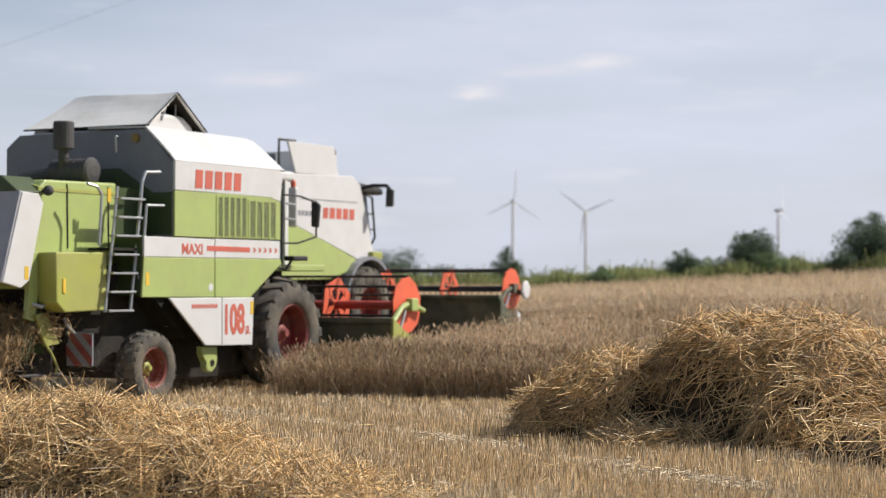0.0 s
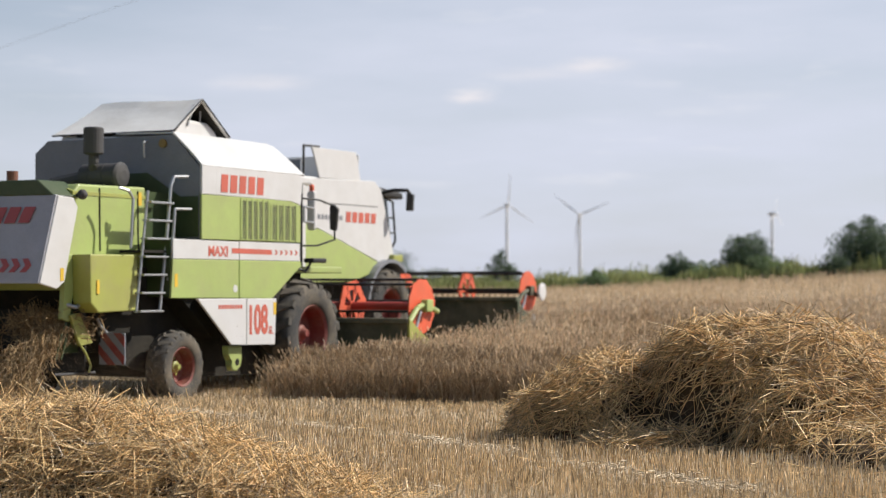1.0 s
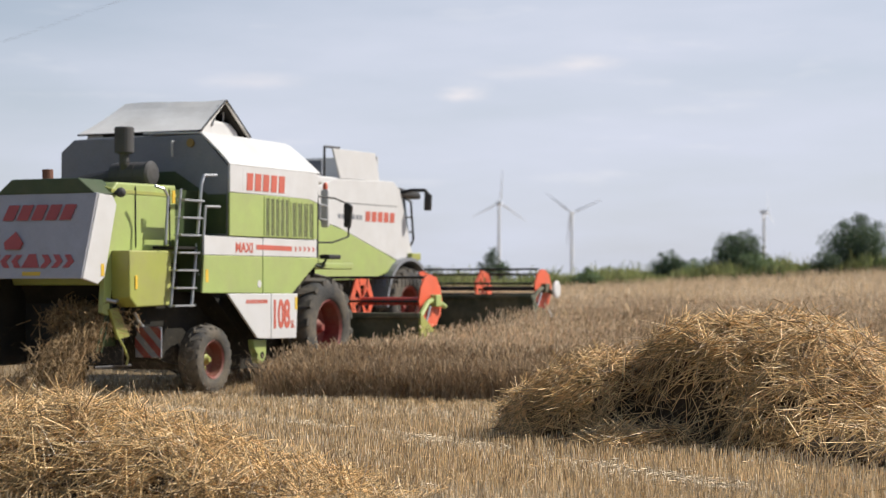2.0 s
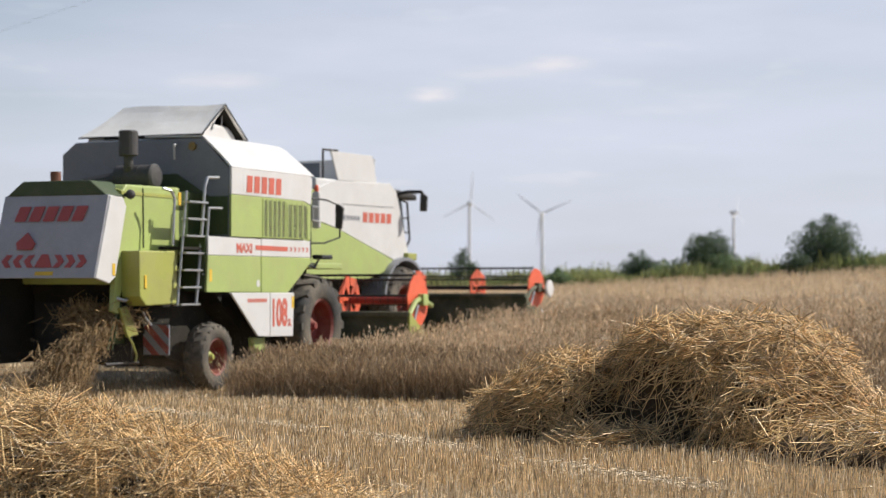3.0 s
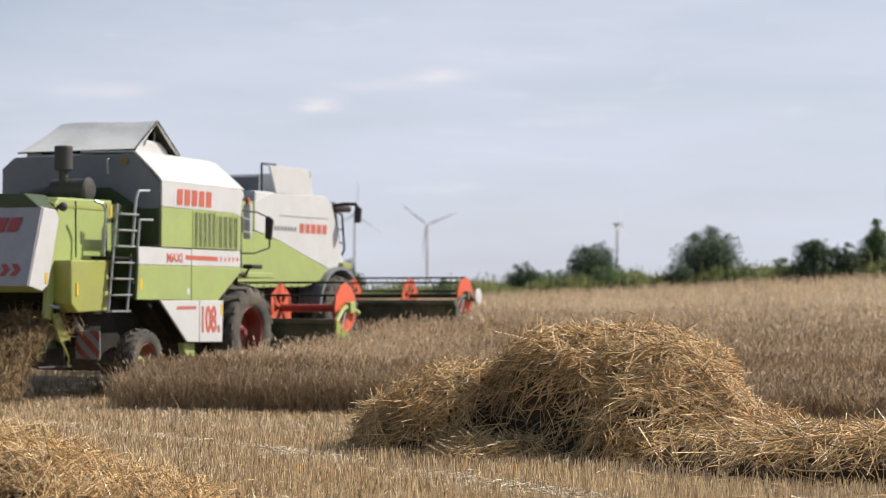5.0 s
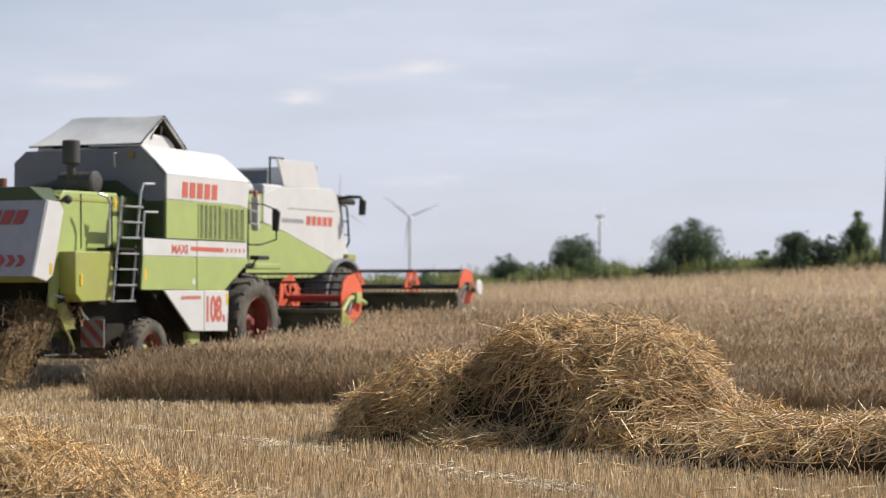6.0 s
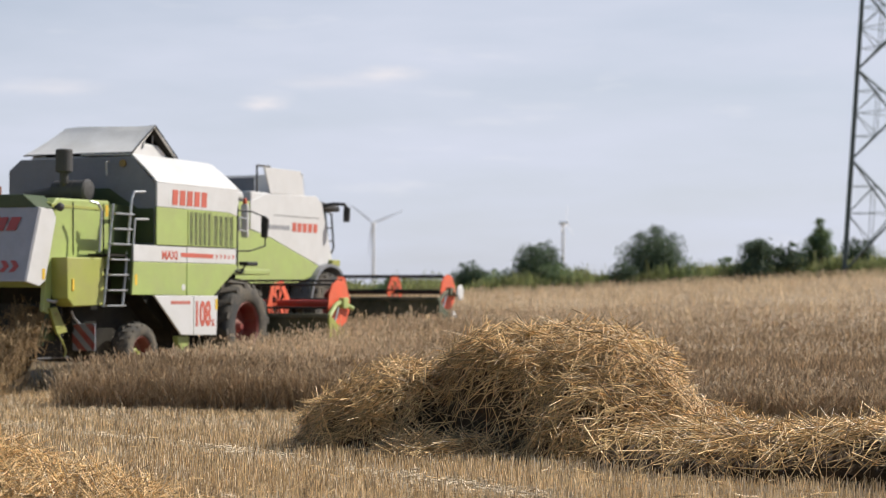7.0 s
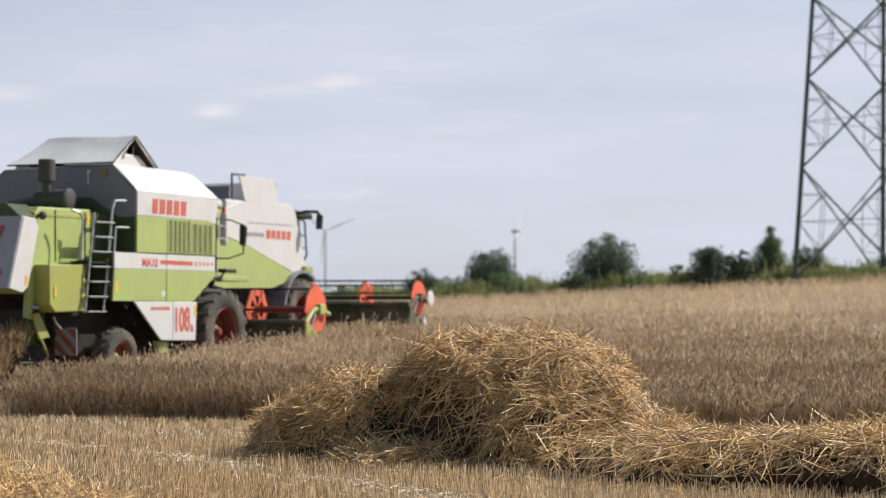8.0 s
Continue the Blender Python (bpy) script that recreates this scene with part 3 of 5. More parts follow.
def heap_height(x, y):
    top = np.interp(x, [-7.5, -5.5, -4.2, -3.2, -2.4, -1.85, -1.3, -0.9], [0.4, 0.48, 0.53, 0.54, 0.34, 0.19, 0.04, 0.0])
    cy = 12.5 + np.clip(-3.2 - x, -2, 4) * 0.35
    return top * np.clip(1 - np.abs((y - cy) / (1.0 + 0.1 * top)) ** 2.2, 0, 1) ** 0.7


straw_heap("straw_pile", pile_height, -1.1, 3.4, 14.7, 18.7, 26000, "tall loose heap of golden straw lying on the stubble", 11, hollow=pile_shade, deep=0.34, thick=0.0065)
straw_heap("straw_swath", swath_height, 1.6, 7.2, 11.2, 17.4, 15000, "long low swath of golden straw on the stubble", 12, shaggy=0.10, deep=0.75, hollow=swath_shade)
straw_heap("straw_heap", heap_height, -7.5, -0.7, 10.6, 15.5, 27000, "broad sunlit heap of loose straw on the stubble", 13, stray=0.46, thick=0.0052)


def build_track():
    """Bleached straw pressed flat where a wheel has run over the stubble."""
    rng = np.random.default_rng(23)
    V, Q, off = [], [], 0
    for centre, n in ((TRACK, 9500), (TRACK - 2.3, 2600)):
        u = rng.uniform(-24, -10.5, n)
        w = centre + rng.normal(0, 0.24, n) + 0.10 * np.sin(u * 1.3)
        keep = rng.random(n) < 0.30 + 0.9 * ripple(u, w * 2, 1.1)
        u, w = u[keep], w[keep]
        x, y = u * ROW_X - w * ROW_Y, u * ROW_Y + w * ROW_X
        t = math.atan2(ROW_Y, ROW_X) + rng.normal(0, 0.7, len(x))
        d = np.stack([np.cos(t), np.sin(t), rng.normal(0, 0.12, len(x))], 1)
        c = np.stack([x, y, ground_z(x, y) + rng.uniform(0.008, 0.05, len(x))], 1)
        v, q = straws(c, d / np.linalg.norm(d, axis=1)[:, None], rng.uniform(0.05, 0.22, len(x)), rng.uniform(0.006, 0.012, len(x)), rng.normal(0, 0.05, len(x)), rng)
        V.append(v), Q.append(q + off)
        off += len(v)
    stuff("crushed_stubble", np.concatenate(V), np.concatenate(Q), PALESTRAW, "bleached crushed straw in a wheel track", "straw")


build_track()


def build_litter():
    """Chopped straw lying flat between the stubble rows."""
    rng = np.random.default_rng(21)
    n = 5200
    x, y = rng.uniform(-10, 10, n), 10 + 18 * rng.random(n) ** 1.2
    keep = (np.abs(np.arctan2(x, y) + 0.01) < 0.32) & ~in_crop(x, y) & (rng.random(n) < 0.5 + 0.5 * ripple(x, y, 1.1))
    x, y = x[keep], y[keep]
    t = rng.uniform(0, math.tau, len(x))
    d = np.stack([np.cos(t), np.sin(t), rng.normal(0, 0.15, len(x))], 1)
    c = np.stack([x, y, ground_z(x, y) + rng.uniform(0.03, 0.10, len(x))], 1)
    v, q = straws(c, d / np.linalg.norm(d, axis=1)[:, None], rng.uniform(0.06, 0.30, len(x)), rng.uniform(0.004, 0.008, len(x)), rng.normal(0, 0.06, len(x)), rng)
    stuff("straw_litter", v, q, STRAW, "loose straw scattered over the stubble", "straw")


build_litter()


def build_seed_grass():
    """Pale wild grass standing above the ripe crop further up the slope."""
    rng = np.random.default_rng(31)
    n = 52000
    y = rng.uniform(36, 101, n)
    x = (np.tan(np.radians(rng.uniform(-5, 18.5, n)))) * y
    drift = ripple(x * 0.5, y * 0.2, 1.2) + 0.012 * (y - 60)
    keep = (rng.random(n) < (0.25 + 0.6 * drift) * smooth((y - 34) / 30)) & in_crop(x, y)
    x, y = x[keep], y[keep]
    v, q = blades(x, y, ground_z(x, y) + 0.35, rng.uniform(0.38, 0.75, len(x)), np.abs(rng.normal(0.15, 0.1, len(x))), rng.uniform(0.010, 0.022, len(x)), rng, 0.12, distant=True)
    stuff("seed_grass", v, q, PALEGRASS, "pale feathery grass rising above the ripe wheat", "grass")


build_seed_grass()

# ---- harvester parts ----
def tyre_wheel(name, r, wide, rim, lugs, side, parent, at, lug_h=0.05):
    """A driven wheel: tyre with angled lugs, dished rim, hub. side +1: the outer face looks along +x. The wheel turns about x."""
    root = new(name)
    root.parent, root.location = parent, at
    h = wide / 2
    bm = lathe(bmesh.new(), [(-h * .8, rim), (-h, rim * 1.12), (-h, r * .80), (-h * .84, r * .90), (-h * .5, r * .935), (h * .5, r * .935), (h * .84, r * .90), (h, r * .80), (h, rim * 1.12), (h * .8, rim), (-h * .8, rim)], 40, 0.0, False)
    part("tyre", bm, RUBBER, root, "dusty black tyre with chevron lugs", True)
    for s in (-1, 1):
        bm = bmesh.new()
        vs = []
        for f, (x, da, rr) in enumerate(((0.02 * s, 0.0, r * .93), (s * h * .99, -1.05 / lugs * math.pi, r * .84))):
            for dd in (-0.40, 0.40):
                for lift in (-0.02, lug_h + .02 if f == 0 else lug_h * 1.2):
                    ang = da + dd * math.pi / lugs
                    vs.append(bm.verts.new((x, (rr + lift) * math.cos(ang), (rr + lift) * math.sin(ang))))
        for q in ((0, 1, 3, 2), (4, 6, 7, 5), (0, 4, 5, 1), (2, 3, 7, 6), (1, 5, 7, 3), (0, 2, 6, 4)):
            bm.faces.new([vs[i] for i in q])
        first = part("lug", bm, RUBBER, root)
        first.rotation_euler = (math.pi / lugs if s > 0 else 0, 0, 0)
        for k in range(1, lugs):
            ob = new("lug", first.data)
            ob.parent = root
            ob.rotation_euler = ((k + (0.5 if s > 0 else 0)) / lugs * math.tau, 0, 0)
    s = side
    bm = lathe(bmesh.new(), [(s * h * .86, rim * 1.05), (s * h * .92, rim * 1.02), (s * h * .80, rim * .93), (-s * h * .15, rim * .88), (-s * h * .30, rim * .62), (-s * h * .15, rim * .36), (-s * h * .5, rim * .30)], 32, 0.0, False)
    part("rim", bm, RIMRED, root, "dished red steel rim")
    bm = lathe(bmesh.new(), [(-s * h * .4, rim * .34), (s * h * .15, rim * .30), (s * h * .22, rim * .22), (s * h * .5, rim * .13)], 16)
    for k in range(8):
        a = k * math.tau / 8
        rod(bm, (-s * h * .3, rim * .45 * math.cos(a), rim * .45 * math.sin(a)), (-s * h * .1, rim * .45 * math.cos(a), rim * .45 * math.sin(a)), .02, 6)
    part("hub", bm, RIMRED if rim > .3 else GREEN2, root)
    return root


def red_blocks(parent, x, y0, y1, z0, z1, n, drop, mat, slant=0.0):
    """The maker's mark as a row of plain upright blocks on a side panel."""
    step = (y1 - y0) / n
    for k in range(n):
        a, b = y0 + k * step, y0 + (k + 0.74) * step
        zz = drop * (k + .4) / n
        bm = bmesh.new()
        prism(bm, [(a, z0 + zz), (b, z0 + zz), (b + slant, z1 + zz), (a + slant, z1 + zz)], 0, x, x + 0.006)
        part("emblem_block", bm, mat, parent)


def lettering(name, text, size, m, mat, parent, label="", bold=0.025):
    cu = bpy.data.curves.new(name, "FONT")
    cu.body, cu.size, cu.extrude, cu.offset = text, size, 0.003, bold * size
    cu.materials.append(mat)
    tmp = bpy.data.objects.new(name, cu)
    me = bpy.data.meshes.new_from_object(tmp)
    me.name = name
    ob = new(name, me)
    ob.parent, ob.matrix_local = parent, m
    return tagged(ob, label)


def flat_on_side(x, y, z, width=1.0):
    """The pose of lettering that reads along +y on a panel looking to +x."""
    return Matrix.Translation((x, y, z)) @ pose(0, 0, 0, 90, 0, 90) @ Matrix.Diagonal((width, 1, 1, 1))


def reel_header(parent, half, y_back, y_reel, z_reel, r, spiders, end_disc=False, tube=None):
    """The cutting table with its reel. Returns the reel, which turns about x."""
    head = new("header")
    head.parent = parent
    head.location = (0, 0, 0)
    zb, wall = 0.32, 0.82 if tube else 0.72
    bm = prism(bmesh.new(), [(y_back, zb), (y_back + .06, zb), (y_back + .06, zb + wall), (y_back, zb + wall)], 0, -half, half)
    box(bm, -half, half, y_back - .08, y_back + .10, zb + wall - .04, zb + wall + .06, .02)
    part("back_wall", bm, TABLE, head, "dark dusty rear wall of the table, lightened for haze")
    bm = prism(bmesh.new(), [(y_back, zb - .04), (y_reel + .45, zb - .14), (y_reel + .45, zb - .10), (y_back, zb + .02)], 0, -half, half)
    part("table", bm, UNDER, head)
    bm = bmesh.new()
    rod(bm, (-half + .1, y_back + .45, zb + .30), (half - .1, y_back + .45, zb + .30), .17, 16)
    for k in range(int(half * 9)):
        for s in (-1, 1):
            x = s * (half - .15 - k * .11)
            if s * x > .5:
                a = k * 1.1
                rod(bm, (x, y_back + .45 + .26 * math.cos(a), zb + .3 + .26 * math.sin(a)), (x + s * .05, y_back + .45 - .26 * math.cos(a), zb + .3 - .26 * math.sin(a)), .015, 5)
    part("auger", bm, RED, head, "red intake auger with flighting")
    for s in (-1, 1):
        bm = prism(bmesh.new(), [(y_back - .05, zb - .1), (y_reel + .30, zb - .12), (y_reel + .95, zb - .06), (y_reel + .35, zb + .22), (y_back + .35, zb + .55), (y_back - .05, zb + .78)], 0, s * half - .02, s * half + .03, .008)
        part("end_panel", bm, TABLE if tube else GREEN2, head, "end panel with crop divider")
        bm = pipe(bmesh.new(), [(s * (half - .02), y_back, zb + .70), (s * (half - .04), y_back + .35, zb + .95), (s * (half - .05), y_reel - .05, z_reel + .04), (s * (half - .04), y_reel + .42, z_reel - .10)], .05, 8)
        box(bm, s * half - .09, s * half + .04, y_reel - .12, y_reel + .12, z_reel - .1, z_reel + .12, .02)
        part("reel_arm", bm, TABLE if tube else GREEN, head, "reel lift arm")
        bm = rod(bmesh.new(), (s * (half - .02), y_back + .1, zb + .3), (s * (half - .05), y_reel - .2, z_reel - .08), .028, 8)
        part("lift_ram", bm, STEEL, head)
    reel = new("reel")
    reel.parent, reel.location = parent, (0, y_reel, z_reel)
    part("reel_tube", rod(bmesh.new(), (-half + .12, 0, 0), (half - .12, 0, 0), .075 if not tube else .05, 14), tube or RED, reel, "centre tube of the reel")
    for i, x in enumerate(spiders):
        bm = bmesh.new()
        solid = i == 0
        for k in range(6):
            p0, p1 = [Vector((x - .012, math.cos(w), math.sin(w))) for w in (k * math.tau / 6, (k + 1) * math.tau / 6)]
            at = lambda rr, f: Vector((x - .012, *((p0.lerp(p1, f)).yz * rr)))
            faces = [[at(r, 0), *([at(r * 1.045, .25), at(r * 1.13, .5), at(r * 1.045, .75)] if solid else []), at(r, 1), at(r * .66, 1), at(r * .66, .75), at(r * .66, .25), at(r * .66, 0)]]
            faces += [[at(r * .66, 0), at(r * .66, .25), at(.1, .25), at(.1, 0)], [at(r * .66, .75), at(r * .66, 1), at(.1, 1), at(.1, .75)]]
            faces.append([at(.1, 0), at(.1, .25), at(.1, .75), at(.1, 1), Vector((x - .012, 0, 0))])
            if solid:
                faces.append([at(r * .66, .25), at(r * .66, .75), at(.1, .75), at(.1, .25)])
            for q in faces:
                bm.faces.new([bm.verts.new(v) for v in q])
        bmesh.ops.remove_doubles(bm, verts=bm.verts[:], dist=1e-4)
        ext = bmesh.ops.extrude_face_region(bm, geom=bm.faces[:])
        bmesh.ops.translate(bm, verts=[v for v in ext["geom"] if isinstance(v, bmesh.types.BMVert)], vec=(.024, 0, 0))
        part("reel_spider", bm, ORANGE, reel, "orange pressed-steel reel star")
    for k in range(6):
        a = k * math.tau / 6
        y, z = math.cos(a) * r, math.sin(a) * r
        bm = rod(bmesh.new(), (-half + .15, 0, 0), (half - .15, 0, 0), .022, 8)
        n = int(half * 2 / .16)
        for j in range(n):
            x = -half + .22 + j * (2 * half - .44) / (n - 1)
            rod(bm, (x, 0, 0), (x, .03, -.18), .006, 4)
        bar = part("tine_bar", bm, BLACK, reel, "dark tine bar with hanging spring tines")
        bar.location = (0, y, z)
    if end_disc:
        bm = lathe(bmesh.new(), [(half + .10, .02), (half + .12, .20), (half + .16, .21), (half + .18, .17)], 20)
        ob = part("pulley_cover", bm, WHITE, head, "round white drive cover")
        ob.location = (0, y_reel + .25, z_reel - .02)
        bm = prism(bmesh.new(), [(y_reel - .25, .25), (y_reel + .15, .25), (y_reel + .1, .75), (y_reel - .1, .85)], 0, half + .05, half + .11, .02)
        part("divider_plate", bm, WHITE, head, "white end shield")
    return reel


def near_combine():
    c = thing("combine_harvester", "lime green and white combine harvester with an orange reel cutting wheat", "combine harvester")
    P = lambda name, bm, mat, label="", parent=c, soft=False: part(name, bm, mat, parent, label, soft)
    # chassis and dark underside
    bm = prism(bmesh.new(), [(-2.3, 1.55), (-2.0, .70), (-1.3, .42), (-.2, .24), (2.6, .20), (3.5, .7), (3.5, 1.9), (-.8, 1.95), (-2.3, 1.9)], 0, -.95, .95)
    P("chassis", bm, UNDER, "dark dusty chassis and sieve box")
    bm = rod(bmesh.new(), (-1.2, -.78, .445), (1.2, -.78, .445), .09, 10)
    box(bm, -.25, .25, -1.0, -.6, .45, .95, .03)
    P("rear_axle", bm, UNDER)
    bm = rod(bmesh.new(), (-1.2, 2.95, .865), (1.2, 2.95, .865), .15, 12)
    P("front_axle", bm, UNDER)
    # right and left lower side: white band over green doors
    for s in (1, -1):
        x0, x1 = (1.37, 1.41) if s > 0 else (-1.41, -1.37)
        for a, b in ((-.90, .885), (.905, 2.73)):
            bm = prism(bmesh.new(), [(a, 2.075), (b, 2.075), (b, 2.365), (a, 2.375)], 0, x0, x1, .008)
            door = P("white_band", bm, WHITE, "white painted band")
        P("side_door", prism(bmesh.new(), [(-.95, 1.48), (.885, 1.465), (.885, 2.07), (-.90, 2.07)], 0, x0, x1, .012), GREEN, "lime green side door")
        P("side_door", prism(bmesh.new(), [(.905, 1.465), (1.86, 1.45), (2.78, 2.0), (2.76, 2.07), (.905, 2.07)], 0, x0, x1, .012), GREEN, "lime green side door")
        low = 1.66 * s
        P("skirt_panel", prism(bmesh.new(), [(-.68, 1.47), (.66, 1.465), (.66, .735), (.24, .75)], 0, low, low + .04 * s, .012), WHITE, "white skirt panel")
        P("skirt_panel", prism(bmesh.new(), [(.675, 1.465), (1.54, 1.46), (1.50, .72), (.675, .735)], 0, low, low + .04 * s, .012), WHITE, "white skirt panel")
        P("panel_rail", box(bmesh.new(), min(s * 1.2, s * 1.65), max(s * 1.2, s * 1.65), -.3, 1.3, 1.40, 1.44), UNDER)
        P("rear_edge", box(bmesh.new(), min(s * .9, s * 1.37), max(s * .9, s * 1.37), -.93, -.89, 1.5, 2.37), DKGREEN)
    # dark block fills the space behind the doors in place of shade
    P("door_shade_block", prism(bmesh.new(), [(-.85, 1.5), (-.55, 1.45), (.25, .85), (1.9, .85), (2.2, 1.5), (2.6, 2.36), (-.85, 2.36)], 0, -1.34, 1.34), UNDER, "dark block standing for the shade behind the side doors")
    jack = P("jack_bracket", prism(bmesh.new(), [(.32, .73), (.72, .72), (.72, .50), (.68, .40), (.58, .33), (.47, .34), (.42, .42), (.46, .50), (.40, .55), (.34, .58)], 0, 1.46, 1.58, .02), GREEN, "lime green towing bracket")
    # dark disc on the face stands for the shade in the bore
    P("bore_shade_disc", lathe(bmesh.new(), [(1.575, .055), (1.586, .055)], 16), UNDER, "", jack).location = (0, .58, .47)
    # lettering on the side
    lettering("model_name", "MAXI", .22, flat_on_side(1.412, .02, 2.13, 1.05), LETTER, c, "red model lettering")
    P("stripe", prism(bmesh.new(), [(.68, 2.18), (1.85, 2.17), (1.85, 2.25), (.68, 2.26)], 0, 1.41, 1.414), LETTER, "red stripe")
    for k in range(5):
        y = 1.93 + k * .155
        P("chevron", prism(bmesh.new(), [(y, 2.17), (y + .05, 2.17), (y + .10, 2.21), (y + .05, 2.25), (y, 2.25), (y + .05, 2.21)], 0, 1.41, 1.414), LETTER)
    lettering("number", "108", .62, flat_on_side(1.702, .68, .92, .64), LETTER, c, "tall red number", 0.034)
    lettering("number_suffix", "SL", .17, flat_on_side(1.702, 1.30, .90, .8), LETTER, c)
    for k in range(9):
        P("small_bar", prism(bmesh.new(), [(-.12 + k * .075, 1.31), (-.065 + k * .075, 1.31), (-.06 + k * .075, 1.37), (-.115 + k * .075, 1.37)], 0, 1.70, 1.704), LETTER)
    P("sticker", lathe(bmesh.new(), [(1.41, .06), (1.414, .06)], 20), WHITE, "round white sticker").location = (0, .78, 1.62)
    for y, z in ((-.82, 1.75), (1.48, 1.30)):
        P("warning_sticker", box(bmesh.new(), 1.41 if z > 1.5 else 1.70, 1.414 if z > 1.5 else 1.704, y - .04, y + .04, z - .1, z + .1), YELLOW, "yellow warning sticker")
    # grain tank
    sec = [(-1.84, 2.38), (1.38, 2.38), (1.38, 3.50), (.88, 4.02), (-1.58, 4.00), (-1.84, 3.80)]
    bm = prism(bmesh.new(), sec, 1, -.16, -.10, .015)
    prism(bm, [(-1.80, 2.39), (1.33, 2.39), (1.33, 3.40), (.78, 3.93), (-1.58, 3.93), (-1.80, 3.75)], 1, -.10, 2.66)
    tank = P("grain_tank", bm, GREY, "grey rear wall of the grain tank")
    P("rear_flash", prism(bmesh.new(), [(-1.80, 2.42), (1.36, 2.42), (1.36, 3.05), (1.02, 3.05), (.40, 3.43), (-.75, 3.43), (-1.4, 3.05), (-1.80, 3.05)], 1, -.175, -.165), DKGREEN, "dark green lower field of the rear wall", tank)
    P("tank_side", prism(bmesh.new(), [(-.17, 2.385), (2.72, 2.385), (2.72, 3.00), (2.40, 3.075), (-.17, 3.075)], 0, 1.385, 1.425, .008), GREEN, "lime green tank side", tank)
    P("tank_side_upper", prism(bmesh.new(), [(-.17, 3.08), (2.40, 3.08), (2.72, 3.005), (2.78, 3.45), (2.70, 3.52), (-.17, 3.52)], 0, 1.385, 1.43, .01), WHITE, "white upper tank side", tank)
    rows = []
    for y, f in ((-.175, 0), (1.2, 0), (2.50, .02), (2.68, .10), (2.79, .28), (2.84, .75)):
        rows.append([(1.435 - (.55 - .35 * f) * u, y, 3.525 + (.53 - .5 * f) * u ** .9) for u in (0, .15, .4, .7, .9, 1)] + [(-.2, y, 4.075 - .5 * f)])
    bm = sheet(bmesh.new(), rows, (-.02, 0, -.025))
    P("tank_shoulder", bm, WHITE, "white curved tank shoulder", tank)
    red_blocks(c, 1.432, .33, 1.62, 3.13, 3.41, 5, 0.0, LETTER, .02)
    P("emblem_plate", box(bmesh.new(), 1.428, 1.4315, .22, 1.78, 3.085, 3.47), WHITE)
    P("rear_bracket", pipe(bmesh.new(), [(.42, -.20, 3.92), (.42, -.30, 3.90), (.42, -.28, 3.66)], .02), STEEL)
    P("rear_marker", lathe(bmesh.new(), [(0, .07), (.03, .07)], 12), AMBER, "dirty amber reflector").matrix_local = Matrix.Translation((.70, -.17, 3.88)) @ pose(0, 0, 0, 0, 0, -90)
    # louvred grille on the side
    for a, b in ((.92, 1.73), (1.80, 2.58)):
        g = P("grille", box(bmesh.new(), 1.424, 1.428, a, b, 2.41, 3.03 if b < 2 else 2.99), BLACK, "louvred cooling grille")
        top = 3.03 if b < 2 else 2.99
        for k in range(6 if b < 2 else 5):
            n = 5 if b < 2 else 4
            y = a + (b - a) * k / n
            P("bar", box(bmesh.new(), 1.428, 1.437, y - .022, y + .022, 2.40, top + .01), GREEN, "", g)
        for k in range(17):
            z = 2.42 + k * (top - 2.43) / 16
            P("slat", box(bmesh.new(), 1.4275, 1.433, a, b, z - .006, z + .006), GREEN, "", g)
    # folded tank covers, standing as a gable
    n = 14
    for s, label in ((-1, "weathered pale tank cover"), (1, "weathered pale tank cover")):
        rows = []
        for i in range(n + 1):
            x = -1.62 + i * 2.40 / n
            rows.append([(x + .40 * (1 - j / 6) * (1 - i / n), .78 + s * .78 * j / 6,
                          4.66 - .56 * j / 6 - .03 * math.sin(j / 6 * math.pi) + .003 * math.sin(i * .9 + j * .5) + (.015 * math.sin(i * .45) if j == 0 else 0)) for j in range(7)])
        bm = sheet(bmesh.new(), rows, (0, -.012 * s, -.022))
        P("tank_cover", bm, CANVAS, label)
        # added dark sheet just below each cover, stands for the shade underneath
        P("cover_shade_sheet", sheet(bmesh.new(), [[(x, .78 + s * .74 * j, 4.615 - .55 * j) for j in (0, .5, 1)] for x in (-1.15, -.3, .74)], (0, -.01 * s, -.015)), UNDER, "added dark sheet standing for the shade under the cover")
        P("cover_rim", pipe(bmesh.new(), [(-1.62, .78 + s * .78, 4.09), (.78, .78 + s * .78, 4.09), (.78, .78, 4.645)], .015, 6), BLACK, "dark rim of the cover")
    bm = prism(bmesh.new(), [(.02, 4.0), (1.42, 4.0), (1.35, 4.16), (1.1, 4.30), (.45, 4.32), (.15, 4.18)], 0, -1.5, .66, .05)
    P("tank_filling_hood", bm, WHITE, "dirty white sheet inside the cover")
    # added dark sheet closing the left gable to darken the inside
    P("cover_shade_end", prism(bmesh.new(), [(.06, 4.08), (1.50, 4.08), (.78, 4.58)], 0, -1.2, -1.17), UNDER, "added dark end sheet that keeps the gable in shade")
    for y in (.62, .95):
        P("cover_strut", rod(bmesh.new(), (.60, y, 4.2), (.62, y, 4.50), .014), STEEL)
    P("cover_strut", rod(bmesh.new(), (.68, .5, 4.2), (.70, .65, 4.55), .015), STEEL)
    # engine air cleaner and exhaust
    P("exhaust_muffler", lathe(bmesh.new(), [(3.68, .12), (3.70, .155), (4.08, .155), (4.10, .14)], 20), SOOT, "sooty vertical silencer").matrix_local = Matrix.Translation((-.03, -.97, 0)) @ pose(0, 0, 0, 0, -90, 0)
